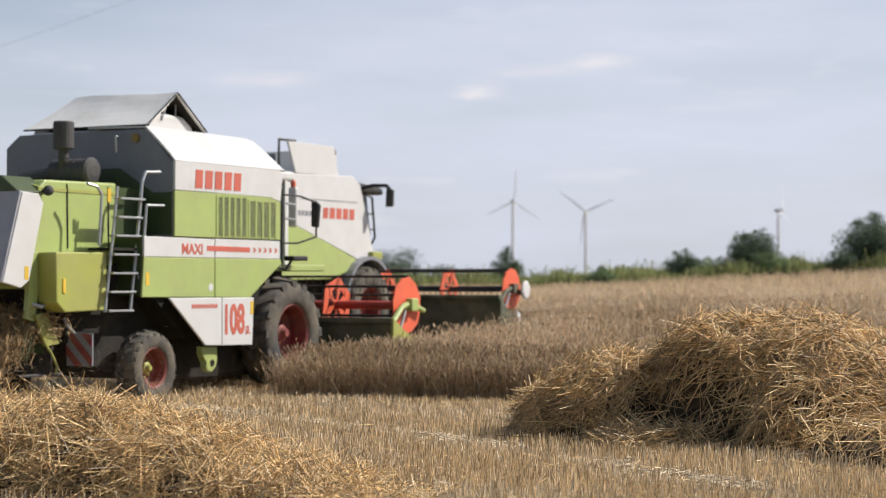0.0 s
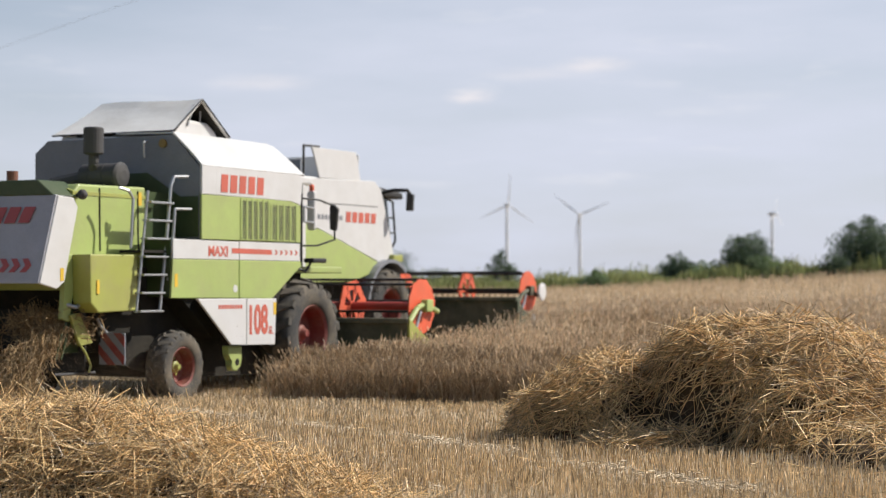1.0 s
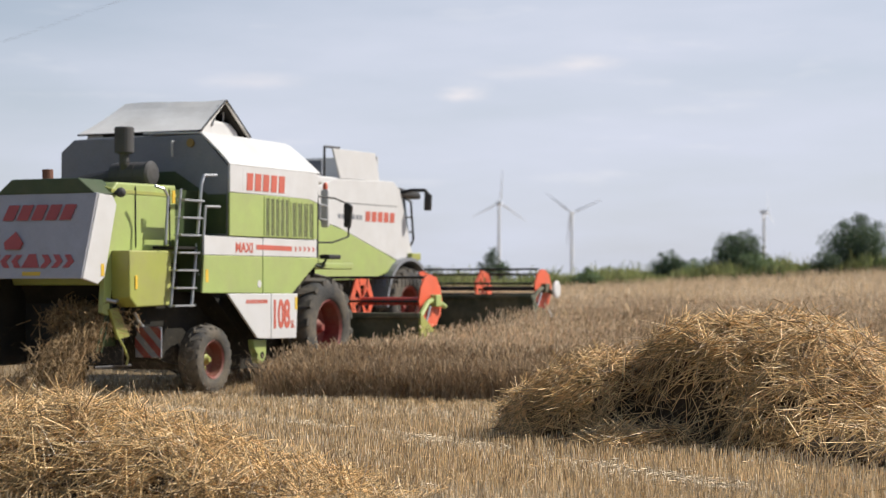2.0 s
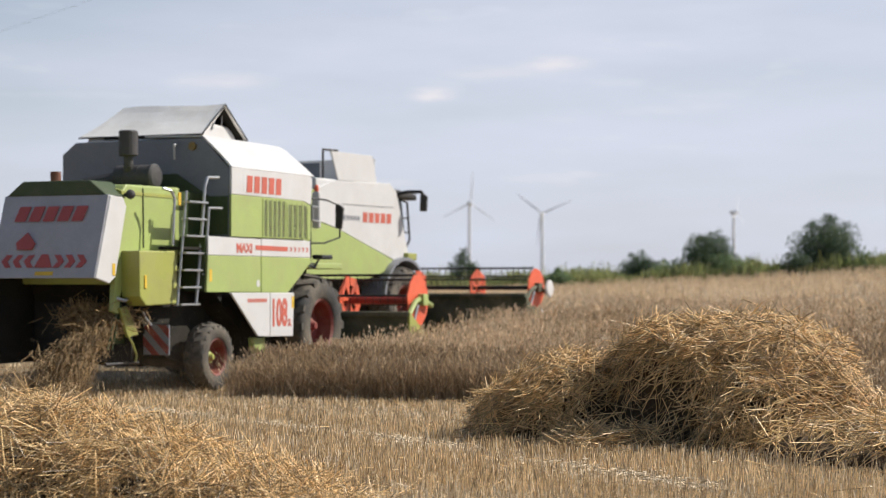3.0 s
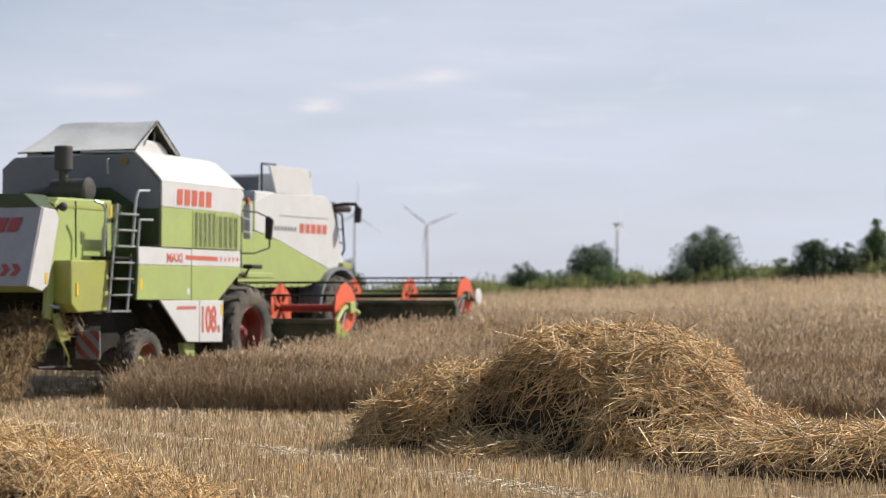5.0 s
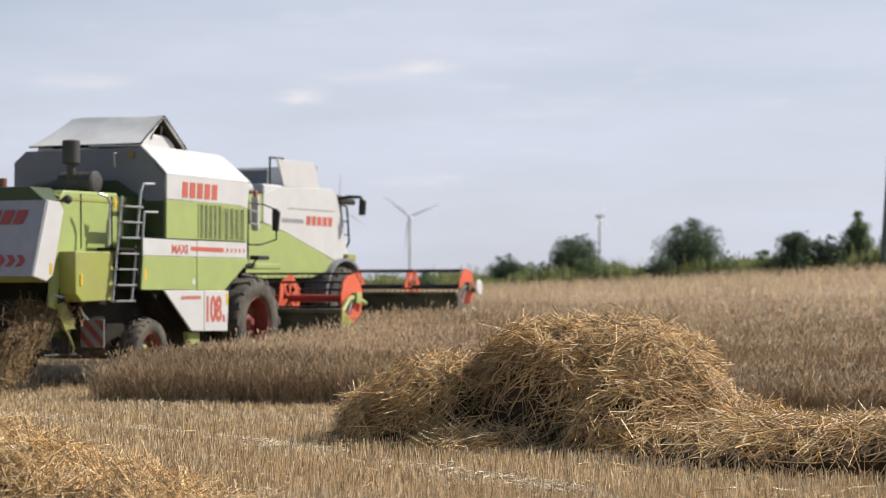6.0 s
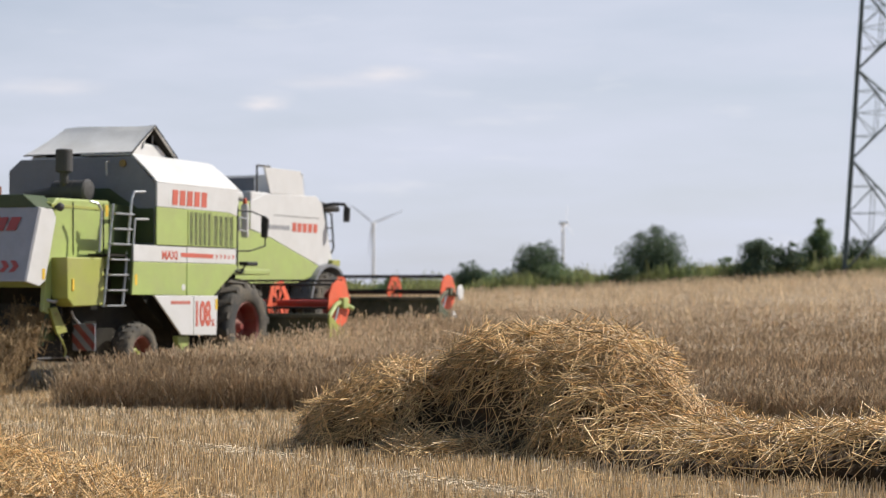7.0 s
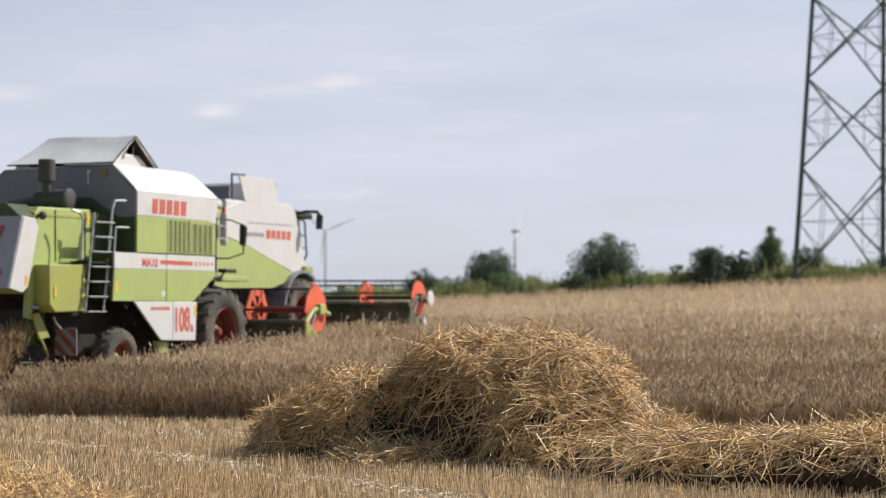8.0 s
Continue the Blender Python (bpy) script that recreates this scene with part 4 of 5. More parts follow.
    P("exhaust_stem", pipe(bmesh.new(), [(-.03, -.97, 3.70), (-.03, -.97, 3.55), (-.10, -.85, 3.35)], .08, 10), SOOT)
    bm = lathe(bmesh.new(), [(-.36, .12), (-.32, .19), (.30, .19), (.33, .205), (.37, .205), (.40, .17), (.42, .08)], 24)
    for x in (-.2, .08):
        lathe(bm, [(x, .197), (x + .05, .197)], 24)
    P("air_cleaner", bm, SOOT, "dusty drum air cleaner").location = (.0, -.80, 3.36)
    P("air_cleaner_duct", pipe(bmesh.new(), [(-.3, -.8, 3.34), (-.9, -.85, 3.24), (-1.1, -.6, 3.2)], .12, 10), SOOT)
    P("exhaust_pipe", rod(bmesh.new(), (-.62, -2.15, 3.05), (-.62, -2.15, 3.38), .085, 14), RUST, "rusty red pipe")
    # straw hood at the rear
    hood = P("straw_hood", prism(bmesh.new(), [(-2.62, 2.98), (-2.45, 3.14), (-.85, 3.16), (-.85, 1.95), (-1.55, 1.75), (-2.70, 1.60), (-2.80, 2.2)], 0, -.86, .86, .03), GREEN, "lime green straw walker hood")
    for y in (-1.98, -1.05):
        P("hood_seam", pipe(bmesh.new(), [(.865, y + .02, 2.18), (.868, y, 3.08), (.80, y, 3.155), (-.80, y, 3.155)], .012, 6), BLACK, "", hood)
    P("hood_corner", prism(bmesh.new(), [(.60, 3.12), (.87, 3.03), (.87, 2.98), (.60, 2.98)], 1, -2.6, -.86), GREEN2, "", hood)
    P("hood_lip", prism(bmesh.new(), [(-.90, 2.95), (.90, 2.95), (.60, 3.18), (-.60, 3.18)], 1, -3.06, -2.44, .02), DKGREEN, "dark green top lip of the hood", hood)
    # pale rear shell, open below
    for s in (-1, 1):
        P("rear_shell_side", prism(bmesh.new(), [(-3.02, 2.95), (-2.68, 2.93), (-2.58, 2.80), (-2.88, 1.72), (-3.05, 1.62), (-3.42, 1.70)], 0, s * .93 - .02, s * .93 + .02, .015), WHITE, "white hood side", hood)
    # rear face takes the greyed paint for shade, the sides stay white
    shell = P("rear_shell", prism(bmesh.new(), [(-3.05, 2.96), (-3.00, 2.96), (-3.38, 1.70), (-3.44, 1.70)], 0, -.93, .93, .012), HOODSHADE, "rear flap of the white hood, greyed to stand for shade", hood)
    # filler and two black sheets added to close the hood, standing for its shade
    P("hood_shadow_lining", prism(bmesh.new(), [(-2.75, 2.0), (-1.5, 2.0), (-1.5, .95), (-2.0, .7)], 0, -.84, .84), UNDER, "dark filler standing for the shade inside the hood", hood)
    P("hood_shade_sheet", box(bmesh.new(), -.90, .90, -2.36, -2.32, .42, 1.70), BLACK, "added black sheet standing for the shade below the hood", hood)
    P("hood_shade_side", box(bmesh.new(), -.91, -.87, -3.30, -2.30, .40, 1.72), BLACK, "added black side sheet standing for the shade below the hood", hood)
    # rear prints: maker's mark as blocks, chevrons, triangle
    slope = Matrix.Translation((0, -3.225, 2.33)) @ pose(0, 0, 0, -16.5, 0, 0)
    for k in range(5):
        x = -.66 + k * .255
        bm = bmesh.new()
        prism(bm, [(x, .23), (x + .20, .23), (x + .27, .47), (x + .07, .47)], 1, -.036, -.031)
        P("emblem_block", bm, CHEVRON).matrix_local = slope
    for s in (-1, 1):
        for k in range(3):
            x = s * (.17 + k * .20)
            bm = prism(bmesh.new(), [(x, -.50), (x + s * .11, -.50), (x + s * .19, -.40), (x + s * .11, -.30), (x, -.30), (x + s * .08, -.40)], 1, -.036, -.031)
            P("chevron", bm, CHEVRON, "faded red chevron").matrix_local = slope
    P("warning_triangle", prism(bmesh.new(), [(-.16, -.5), (.16, -.5), (.06, -.29), (-.06, -.29)], 1, -.036, -.032), CHEVRON, "faded red triangle").matrix_local = slope
    P("rear_sticker", prism(bmesh.new(), [(-.12, -.62), (.2, -.62), (.2, -.56), (-.12, -.56)], 1, -.036, -.032), YELLOW).matrix_local = slope
    P("rear_badge", prism(bmesh.new(), [(-.36, .05), (-.20, -.12), (-.24, -.22), (-.50, -.22), (-.54, -.12)], 1, -.06, -.032), CHEVRON, "dusty faded slow-vehicle plate").matrix_local = slope
    P("hood_sticker", box(bmesh.new(), .952, .955, -2.98, -2.90, 1.74, 1.92), YELLOW, "yellow sticker")
    bm = bmesh.new()
    bmesh.ops.create_uvsphere(bm, u_segments=14, v_segments=10, radius=.075, matrix=Matrix.Translation((.98, -2.52, 2.98)))
    rod(bm, (.84, -2.50, 2.98), (.95, -2.52, 2.98), .03)
    P("rear_lamp", bm, SOOT, "round dark work lamp")
    # side box, sub-frame and bits under the hood
    P("side_box", prism(bmesh.new(), [(-2.62, 2.12), (-1.50, 2.13), (-1.50, 1.30), (-2.42, 1.28), (-2.60, 1.42)], 0, .87, 1.20, .02), GREEN2, "yellow-green side box")
    P("box_latch", box(bmesh.new(), 1.20, 1.215, -2.48, -2.42, 1.55, 1.75, .004), YELLOW, "yellow sticker")
    P("lower_hood_plate", prism(bmesh.new(), [(-2.78, 2.12), (-2.60, 2.12), (-2.58, 1.62), (-2.68, 1.15), (-2.84, 1.2), (-2.80, 1.55)], 0, .80, .88, .01), GREEN, "lime green side plate")
    bm = prism(bmesh.new(), [(-2.72, 1.25), (-2.52, 1.28), (-2.20, .84), (-2.50, .80)], 0, .88, .93, .01)
    P("straw_deflector", bm, GREEN2, "bent yellow-green deflector")
    P("deflector_rod", pipe(bmesh.new(), [(.92, -2.50, .84), (.95, -2.40, .70), (.95, -2.28, .52), (.95, -2.32, .42)], .018), GREEN2)
    for dy in (0, .12):
        P("spring_arm", pipe(bmesh.new(), [(.85, -2.55, 1.36), (.86, -2.70 - dy, 1.0), (.86, -2.84 - dy, .62)], .014), DKGREEN)
    P("guide_plate", prism(bmesh.new(), [(-2.60, 1.20), (-2.36, 1.12), (-2.30, .70), (-2.72, .70)], 0, .74, .78, .008), DKGREEN, "dark green guide plate under the hood")
    P("spreader_bar", rod(bmesh.new(), (.78, -2.9, .40), (.80, -2.0, .40), .022), SOOT)
    P("brake_strap", pipe(bmesh.new(), [(1.0, -2.20, 1.20), (1.02, -2.14, 1.08), (1.04, -2.02, .98)], .022), STEEL, "pale strap end")
    P("hinge", pipe(bmesh.new(), [(.80, -2.80, 1.42), (.95, -2.62, 1.36), (.95, -2.48, 1.42)], .03), STEEL)
    # grey for white and dark red stripes: shade and dust put into the colours
    hz = P("hazard_board", box(bmesh.new(), .92, 1.38, -2.05, -2.02, .52, .98, .006), GREY, "dusty red and white striped warning board, darkened for shade")
    for k in (-.30, -.02, .26):
        bm = bmesh.new()
        pts = [(.92 + max(0, k), .98 - max(0, -k)), (.92 + max(0, k + .14), .98 - max(0, -k - .14)), (1.38 - max(0, -k - .14), .52 + max(0, k + .14)), (1.38 - max(0, -k), .52 + max(0, k))]
        prism(bm, pts, 1, -2.058, -2.052)
        P("red_stripe", bm, RIMRED, "", hz)
    P("board_bracket", rod(bmesh.new(), (.80, -1.75, .80), (1.15, -2.02, .75), .03), UNDER)
    # access ladder and rails
    lad = new("ladder")
    lad.parent = c
    L = lambda name, bm, label="": part(name, bm, STEEL, lad, label)
    L("ladder_rail", pipe(bmesh.new(), [(1.28, -1.64, 1.27), (1.28, -1.50, 2.15), (1.28, -1.36, 3.08)], .022))
    L("ladder_rail", pipe(bmesh.new(), [(1.28, -1.06, 1.27), (1.28, -.92, 2.15), (1.28, -.78, 3.18), (1.28, -.70, 3.32), (1.28, -.34, 3.34)], .026))
    L("hand_rail", pipe(bmesh.new(), [(1.33, -.92, 1.75), (1.33, -.80, 2.3), (1.33, -.74, 2.83), (1.33, -.32, 2.84)], .022))
    L("hand_rail", pipe(bmesh.new(), [(1.28, -1.78, 2.22), (1.28, -1.72, 2.95), (1.26, -1.80, 3.06), (1.20, -1.95, 3.10)], .022))
    for k in range(7):
        z = 1.29 + k * .27
        y = -1.64 + .157 * (z - 1.27)
        L("step", box(bmesh.new(), 1.22, 1.36, y, y + .58, z - .015, z + .015, .004))
    P("ladder_platform", box(bmesh.new(), .86, 1.30, -1.50, -.90, 2.16, 2.20), UNDER)
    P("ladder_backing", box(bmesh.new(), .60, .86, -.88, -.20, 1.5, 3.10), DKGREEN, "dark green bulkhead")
    P("ladder_sticker", box(bmesh.new(), 1.22, 1.235, -1.52, -1.45, 2.85, 3.05), YELLOW, "yellow sticker")
    # cab in front of the tank
    cab = P("cab", prism(bmesh.new(), [(2.85, 2.0), (4.25, 2.0), (4.55, 2.35), (4.45, 3.45), (2.85, 3.45)], 0, -1.15, .42, .04), GLASS, "glazed driver's cab")
    P("cab_roof", prism(bmesh.new(), [(2.82, 3.45), (4.7, 3.45), (4.62, 3.62), (2.9, 3.66)], 0, -1.2, .48, .05), WHITE, "white cab roof", cab)
    for y in (2.86, 4.4):
        for x in (-1.15, .42):
            P("cab_pillar", box(bmesh.new(), x - .04, x + .04, y - .04, y + .06, 2.0, 3.46), WHITE, "", cab)
    P("rail_post", box(bmesh.new(), .98, 1.14, 3.63, 3.73, 2.62, 3.30, .04), WHITE, "white post beside the cab")
    P("cab_floor", box(bmesh.new(), -1.2, 1.25, 2.75, 4.4, 1.88, 1.99, .02), GREEN)
    P("platform_rail", pipe(bmesh.new(), [(1.30, 2.95, 2.0), (1.30, 2.95, 3.22), (1.05, 2.95, 3.22)], .022), BLACK)
    P("platform_rail", pipe(bmesh.new(), [(1.30, 2.95, 2.62), (1.02, 2.95, 2.62)], .02), BLACK)
    P("platform_rail", pipe(bmesh.new(), [(1.12, 3.62, 2.75), (1.32, 3.0, 2.75), (1.32, 3.0, 3.0), (1.12, 3.62, 3.0)], .02), STEEL, "silver platform rail")
    bcn = lathe(bmesh.new(), [(0, .045), (.09, .042), (.12, .02)], 14)
    P("beacon", bcn, ORANGE, "orange rotating beacon").matrix_local = Matrix.Translation((1.06, 3.68, 3.30)) @ pose(0, 0, 0, 0, -90, 0)
    mir = P("mirror", prism(bmesh.new(), [(1.52, 2.62), (1.64, 2.60), (1.68, 2.98), (1.58, 3.06), (1.52, 3.02)], 1, 3.50, 3.58, .02), BLACK, "black wing mirror")
    P("mirror_arm", pipe(bmesh.new(), [(1.30, 2.97, 3.14), (1.45, 3.3, 3.12), (1.60, 3.54, 3.02), (1.60, 3.54, 2.45), (1.45, 3.2, 2.34), (1.30, 2.97, 2.34)], .016), BLACK, "", mir)
    bm = box(bmesh.new(), 1.32, 1.52, 2.98, 3.42, 2.05, 2.13, .02)
    pipe(bm, [(1.30, 2.72, 1.98), (1.38, 2.95, 1.90), (1.40, 3.10, 2.06)], .02)
    P("step_light", bm, BLACK, "black lamp bracket")
    # feeder house, header, wheels
    P("feeder_house", prism(bmesh.new(), [(3.2, 1.0), (4.45, .30), (4.45, .95), (3.2, 1.75)], 0, -.65, .65, .02), UNDER)
    reel = reel_header(c, 2.62, 4.35, 5.05, 1.30, .50, (2.48, 1.08, -.75, -2.48))
    fr = tyre_wheel("front_wheel", .92, .58, .46, 16, 1, c, (1.27, 2.95, .865), .06)
    fl = tyre_wheel("front_wheel", .92, .58, .46, 16, -1, c, (-1.27, 2.95, .865), .06)
    rr = tyre_wheel("rear_wheel", .575, .36, .29, 20, 1, c, (1.34, -.76, .445), .018)
    rl = tyre_wheel("rear_wheel", .575, .36, .29, 20, -1, c, (-1.34, -.76, .445), .018)
    return c, reel, (fr, fl), (rr, rl)


near_machine, near_reel, near_fronts, near_rears = near_combine()


def far_combine():
    c = thing("combine_harvester", "white and lime combine harvester with raised tank flaps in wheat", "combine harvester")
    P = lambda name, bm, mat, label="", parent=c, soft=False: part(name, bm, mat, parent, label, soft)
    P("chassis", prism(bmesh.new(), [(-5.5, 1.2), (-3.0, .8), (.5, .7), (1.2, 1.0), (1.2, 1.8), (-5.5, 1.9)], 0, -1.0, 1.0), UNDER, "dark chassis")
    for s in (1, -1):
        x0, x1 = (1.46, 1.50) if s > 0 else (-1.50, -1.46)
        P("side_panel", prism(bmesh.new(), [(-3.6, 2.80), (-2.6, 2.62), (-1.2, 2.25), (.05, 1.92), (.55, 2.05), (.33, 2.6), (-.05, 3.55), (-.35, 3.72), (-2.9, 3.66), (-3.6, 3.45)], 0, x0, x1, .015), WHITE, "cream white side panel")
        P("lower_side", prism(bmesh.new(), [(-5.5, 2.75), (-3.62, 2.79), (-2.6, 2.61), (-1.2, 2.24), (.03, 1.91), (-.4, 1.75), (-1.3, 1.55), (-5.5, 1.5)], 0, x0, x1, .015), GREEN, "lime green lower side")
        P("rear_side", prism(bmesh.new(), [(-5.5, 2.77), (-3.64, 2.81), (-3.64, 3.45), (-5.3, 3.35)], 0, x0, x1, .015), GREEN, "lime green rear side")
        P("seam", box(bmesh.new(), min(x0, x1) - .003, max(x0, x1) + .003, -2.5, -.2, 3.16, 3.175), BLACK)
        P("tank_flap", prism(bmesh.new(), [(-2.62, 3.68), (-.92, 3.70), (-1.12, 4.30), (-2.92, 4.30)], 0, s * 1.46 - .02, s * 1.46 + .02, .01), WHITE, "raised cream tank flap")
    P("tank_core", box(bmesh.new(), -1.45, 1.45, -5.4, -.2, 1.6, 3.45), UNDER)
    P("tank_top", box(bmesh.new(), -1.45, 1.45, -3.5, -.4, 3.44, 3.70, .04), WHITE)
    P("tank_flap", prism(bmesh.new(), [(-1.44, 3.70), (1.44, 3.70), (1.44, 4.02), (-1.44, 4.02)], 1, -3.32, -3.28), GREY, "grey rear tank flap")
    P("tank_flap", prism(bmesh.new(), [(-1.44, 3.70), (1.44, 3.70), (1.44, 4.25), (-1.44, 4.25)], 1, -.98, -.94), WHITE, "raised front tank flap")
    P("tank_rail", pipe(bmesh.new(), [(1.35, -3.05, 3.70), (1.35, -3.05, 4.33), (1.42, -2.55, 4.33)], .025), BLACK)
    red_blocks(c, 1.50, -1.60, -.25, 2.80, 3.02, 5, 0.0, LETTER, .02)
    for k in range(7):
        P("small_bar", box(bmesh.new(), 1.50, 1.504, -2.75 + k * .15, -2.64 + k * .15, 2.83, 2.93), GREY)
    cab = P("cab", prism(bmesh.new(), [(-.2, 2.0), (1.0, 2.0), (1.25, 2.4), (1.05, 3.45), (-.2, 3.45)], 0, -1.05, 1.05, .05), GLASS, "glazed driver's cab")
    P("cab_roof", prism(bmesh.new(), [(-.25, 3.45), (1.45, 3.40), (1.40, 3.55), (-.2, 3.68)], 0, -1.25, 1.25, .05), BLACK, "dark cab roof visor", cab)
    P("mirror_arm", pipe(bmesh.new(), [(1.2, .30, 3.48), (1.55, .42, 3.56), (1.85, .50, 3.55), (1.92, .52, 3.45)], .04), BLACK)
    P("mirror", prism(bmesh.new(), [(1.82, 3.10), (1.98, 3.10), (2.0, 3.46), (1.84, 3.50)], 1, .46, .56, .02), BLACK, "black wing mirror")
    P("cab_rail", pipe(bmesh.new(), [(1.42, .30, 3.38), (1.50, .46, 3.30), (1.50, .58, 2.45), (1.46, .48, 2.28), (1.42, .30, 2.25)], .025), BLACK)
    for z in (2.62, 2.95):
        P("cab_rung", rod(bmesh.new(), (1.42, .28, z), (1.50, .55, z), .018), BLACK)
    P("cab_platform", box(bmesh.new(), 1.0, 1.62, .30, .72, 1.98, 2.14, .02), GREEN2, "yellow-green platform end")
    # mudguard over the front wheel
    bm = bmesh.new()
    prof = [(1.06 * math.cos(radians(a)), 1.06 * math.sin(radians(a))) for a in range(50, 185, 12)]
    for i in range(len(prof) - 1):
        prism(bm, [(.15 + prof[i][0], .98 + prof[i][1]), (.15 + prof[i + 1][0], .98 + prof[i + 1][1]), (.15 + prof[i + 1][0] * .93, .98 + prof[i + 1][1] * .93), (.15 + prof[i][0] * .93, .98 + prof[i][1] * .93)], 0, 1.05, 1.66)
    bmesh.ops.remove_doubles(bm, verts=bm.verts[:], dist=1e-4)
    P("mudguard", bm, GREY, "dusty grey mudguard")
    P("feeder_house", prism(bmesh.new(), [(.8, 1.0), (2.9, .30), (2.9, 1.0), (.8, 1.75)], 0, -.7, .7, .02), UNDER)
    reel = reel_header(c, 3.42, 2.85, 3.62, 1.33, .48, (3.32, 1.75, .1, -1.6, -3.25), True, BLACK)
    fr = tyre_wheel("front_wheel", .93, .62, .44, 18, 1, c, (1.36, .15, .95), .045)
    fl = tyre_wheel("front_wheel", .93, .62, .44, 18, -1, c, (-1.36, .15, .95), .045)
    rr = tyre_wheel("rear_wheel", .55, .40, .29, 18, 1, c, (1.30, -3.9, .56), .02)
    rl = tyre_wheel("rear_wheel", .55, .40, .29, 18, -1, c, (-1.30, -3.9, .56), .02)
    return c, reel, (fr, fl), (rr, rl)


far_machine, far_reel, far_fronts, far_rears = far_combine()


# ---- hedge line, bushes and trees on the crest ----
def leaf_cloud(centres, radii, n, size, rng, squash=0.85):
    """Small leaf quads in many clumps. Returns verts, quads."""
    k = rng.choice(len(centres), n, p=np.array(radii) ** 2 / np.sum(np.array(radii) ** 2))
    d = rng.standard_normal((n, 3))
    d /= np.linalg.norm(d, axis=1)[:, None]
    r = np.array(radii)[k] * rng.random(n) ** 0.45
    p = np.array(centres)[k] + d * r[:, None] * np.array([1, 1, squash])
    a = rng.standard_normal((n, 3))
    a /= np.linalg.norm(a, axis=1)[:, None]
    b = np.cross(a, rng.standard_normal((n, 3)))
    b /= np.linalg.norm(b, axis=1)[:, None]
    s = (size * rng.uniform(0.6, 1.4, n))[:, None]
    v = np.stack([p - a * s, p + b * s * .5, p + a * s, p - b * s * .5], 1).reshape(-1, 3)
    return v, np.arange(n * 4).reshape(-1, 4)


def bush(name, x, y, width, top, mat, seed, n=2600, sparse=0.0, label="", trunk=0.25):
    rng = np.random.default_rng(seed)
    z0 = float(ground_z(x, y)) - 0.05
    high = top - z0
    root = thing(name, label, "tree" if name == "tree" else "bush", "hedge line")
    root.location = (x, y, z0)
    young = name == "tree" and sparse > 0
    bm = bmesh.new()
    rod(bm, (0, 0, 0), (0.05, 0, high * .55), .09, 7, .05)
    centres, radii = [], []
    for k in range(26 if young else 22 if not sparse else 12):
        a, f = rng.uniform(0, math.tau), rng.uniform(.12, .88)
        reach = width * .42 * math.sin(min(1.0, (1.12 - f) * 1.7 + .15) * math.pi / 2) * rng.uniform(.45, 1) * ((1.12 - f) * 1.6 if young else 1)
        c = (math.cos(a) * reach, math.sin(a) * reach, high * f * .92)
        rod(bm, (0.03, 0, high * min(.5, f * .5)), c, .035, 5, .01)
        centres.append(c)
        radii.append(width * rng.uniform(.20, .32) * (.80 if young else 1 - .3 * sparse))
    for k in range(10):
        a = rng.uniform(0, math.tau)
        slim = .35 if young else 1
        c = (math.cos(a) * width * .38 * slim * rng.random(), math.sin(a) * width * .3 * slim * rng.random(), high * rng.uniform(.82, 1.0))
        centres.append(c)
        radii.append(width * rng.uniform(.05, .11))
    for k in range(8):
        a = rng.uniform(0, math.tau)
        centres.append((math.cos(a) * width * .36, math.sin(a) * width * .3, high * rng.uniform(.12, .32)))
        radii.append(width * rng.uniform(.14, .22))
    part("trunk", bm, BARK, root, "thin branching stem")
    for k in range(3 if young else 0 if sparse > .4 else 9):
        f = rng.uniform(.2, .75)
        centres.append((rng.normal(0, width * .13), rng.normal(0, width * .12), high * f))
        radii.append(width * rng.uniform(.24, .32))
    v, q = leaf_cloud(centres, radii, int(n * 3.6), .065, rng)
    keep = v[:, 2].reshape(-1, 4).min(1) > -.02
    stuff("crown", v, q[keep], mat, "uneven leafy crown", "", "", root)
    return root


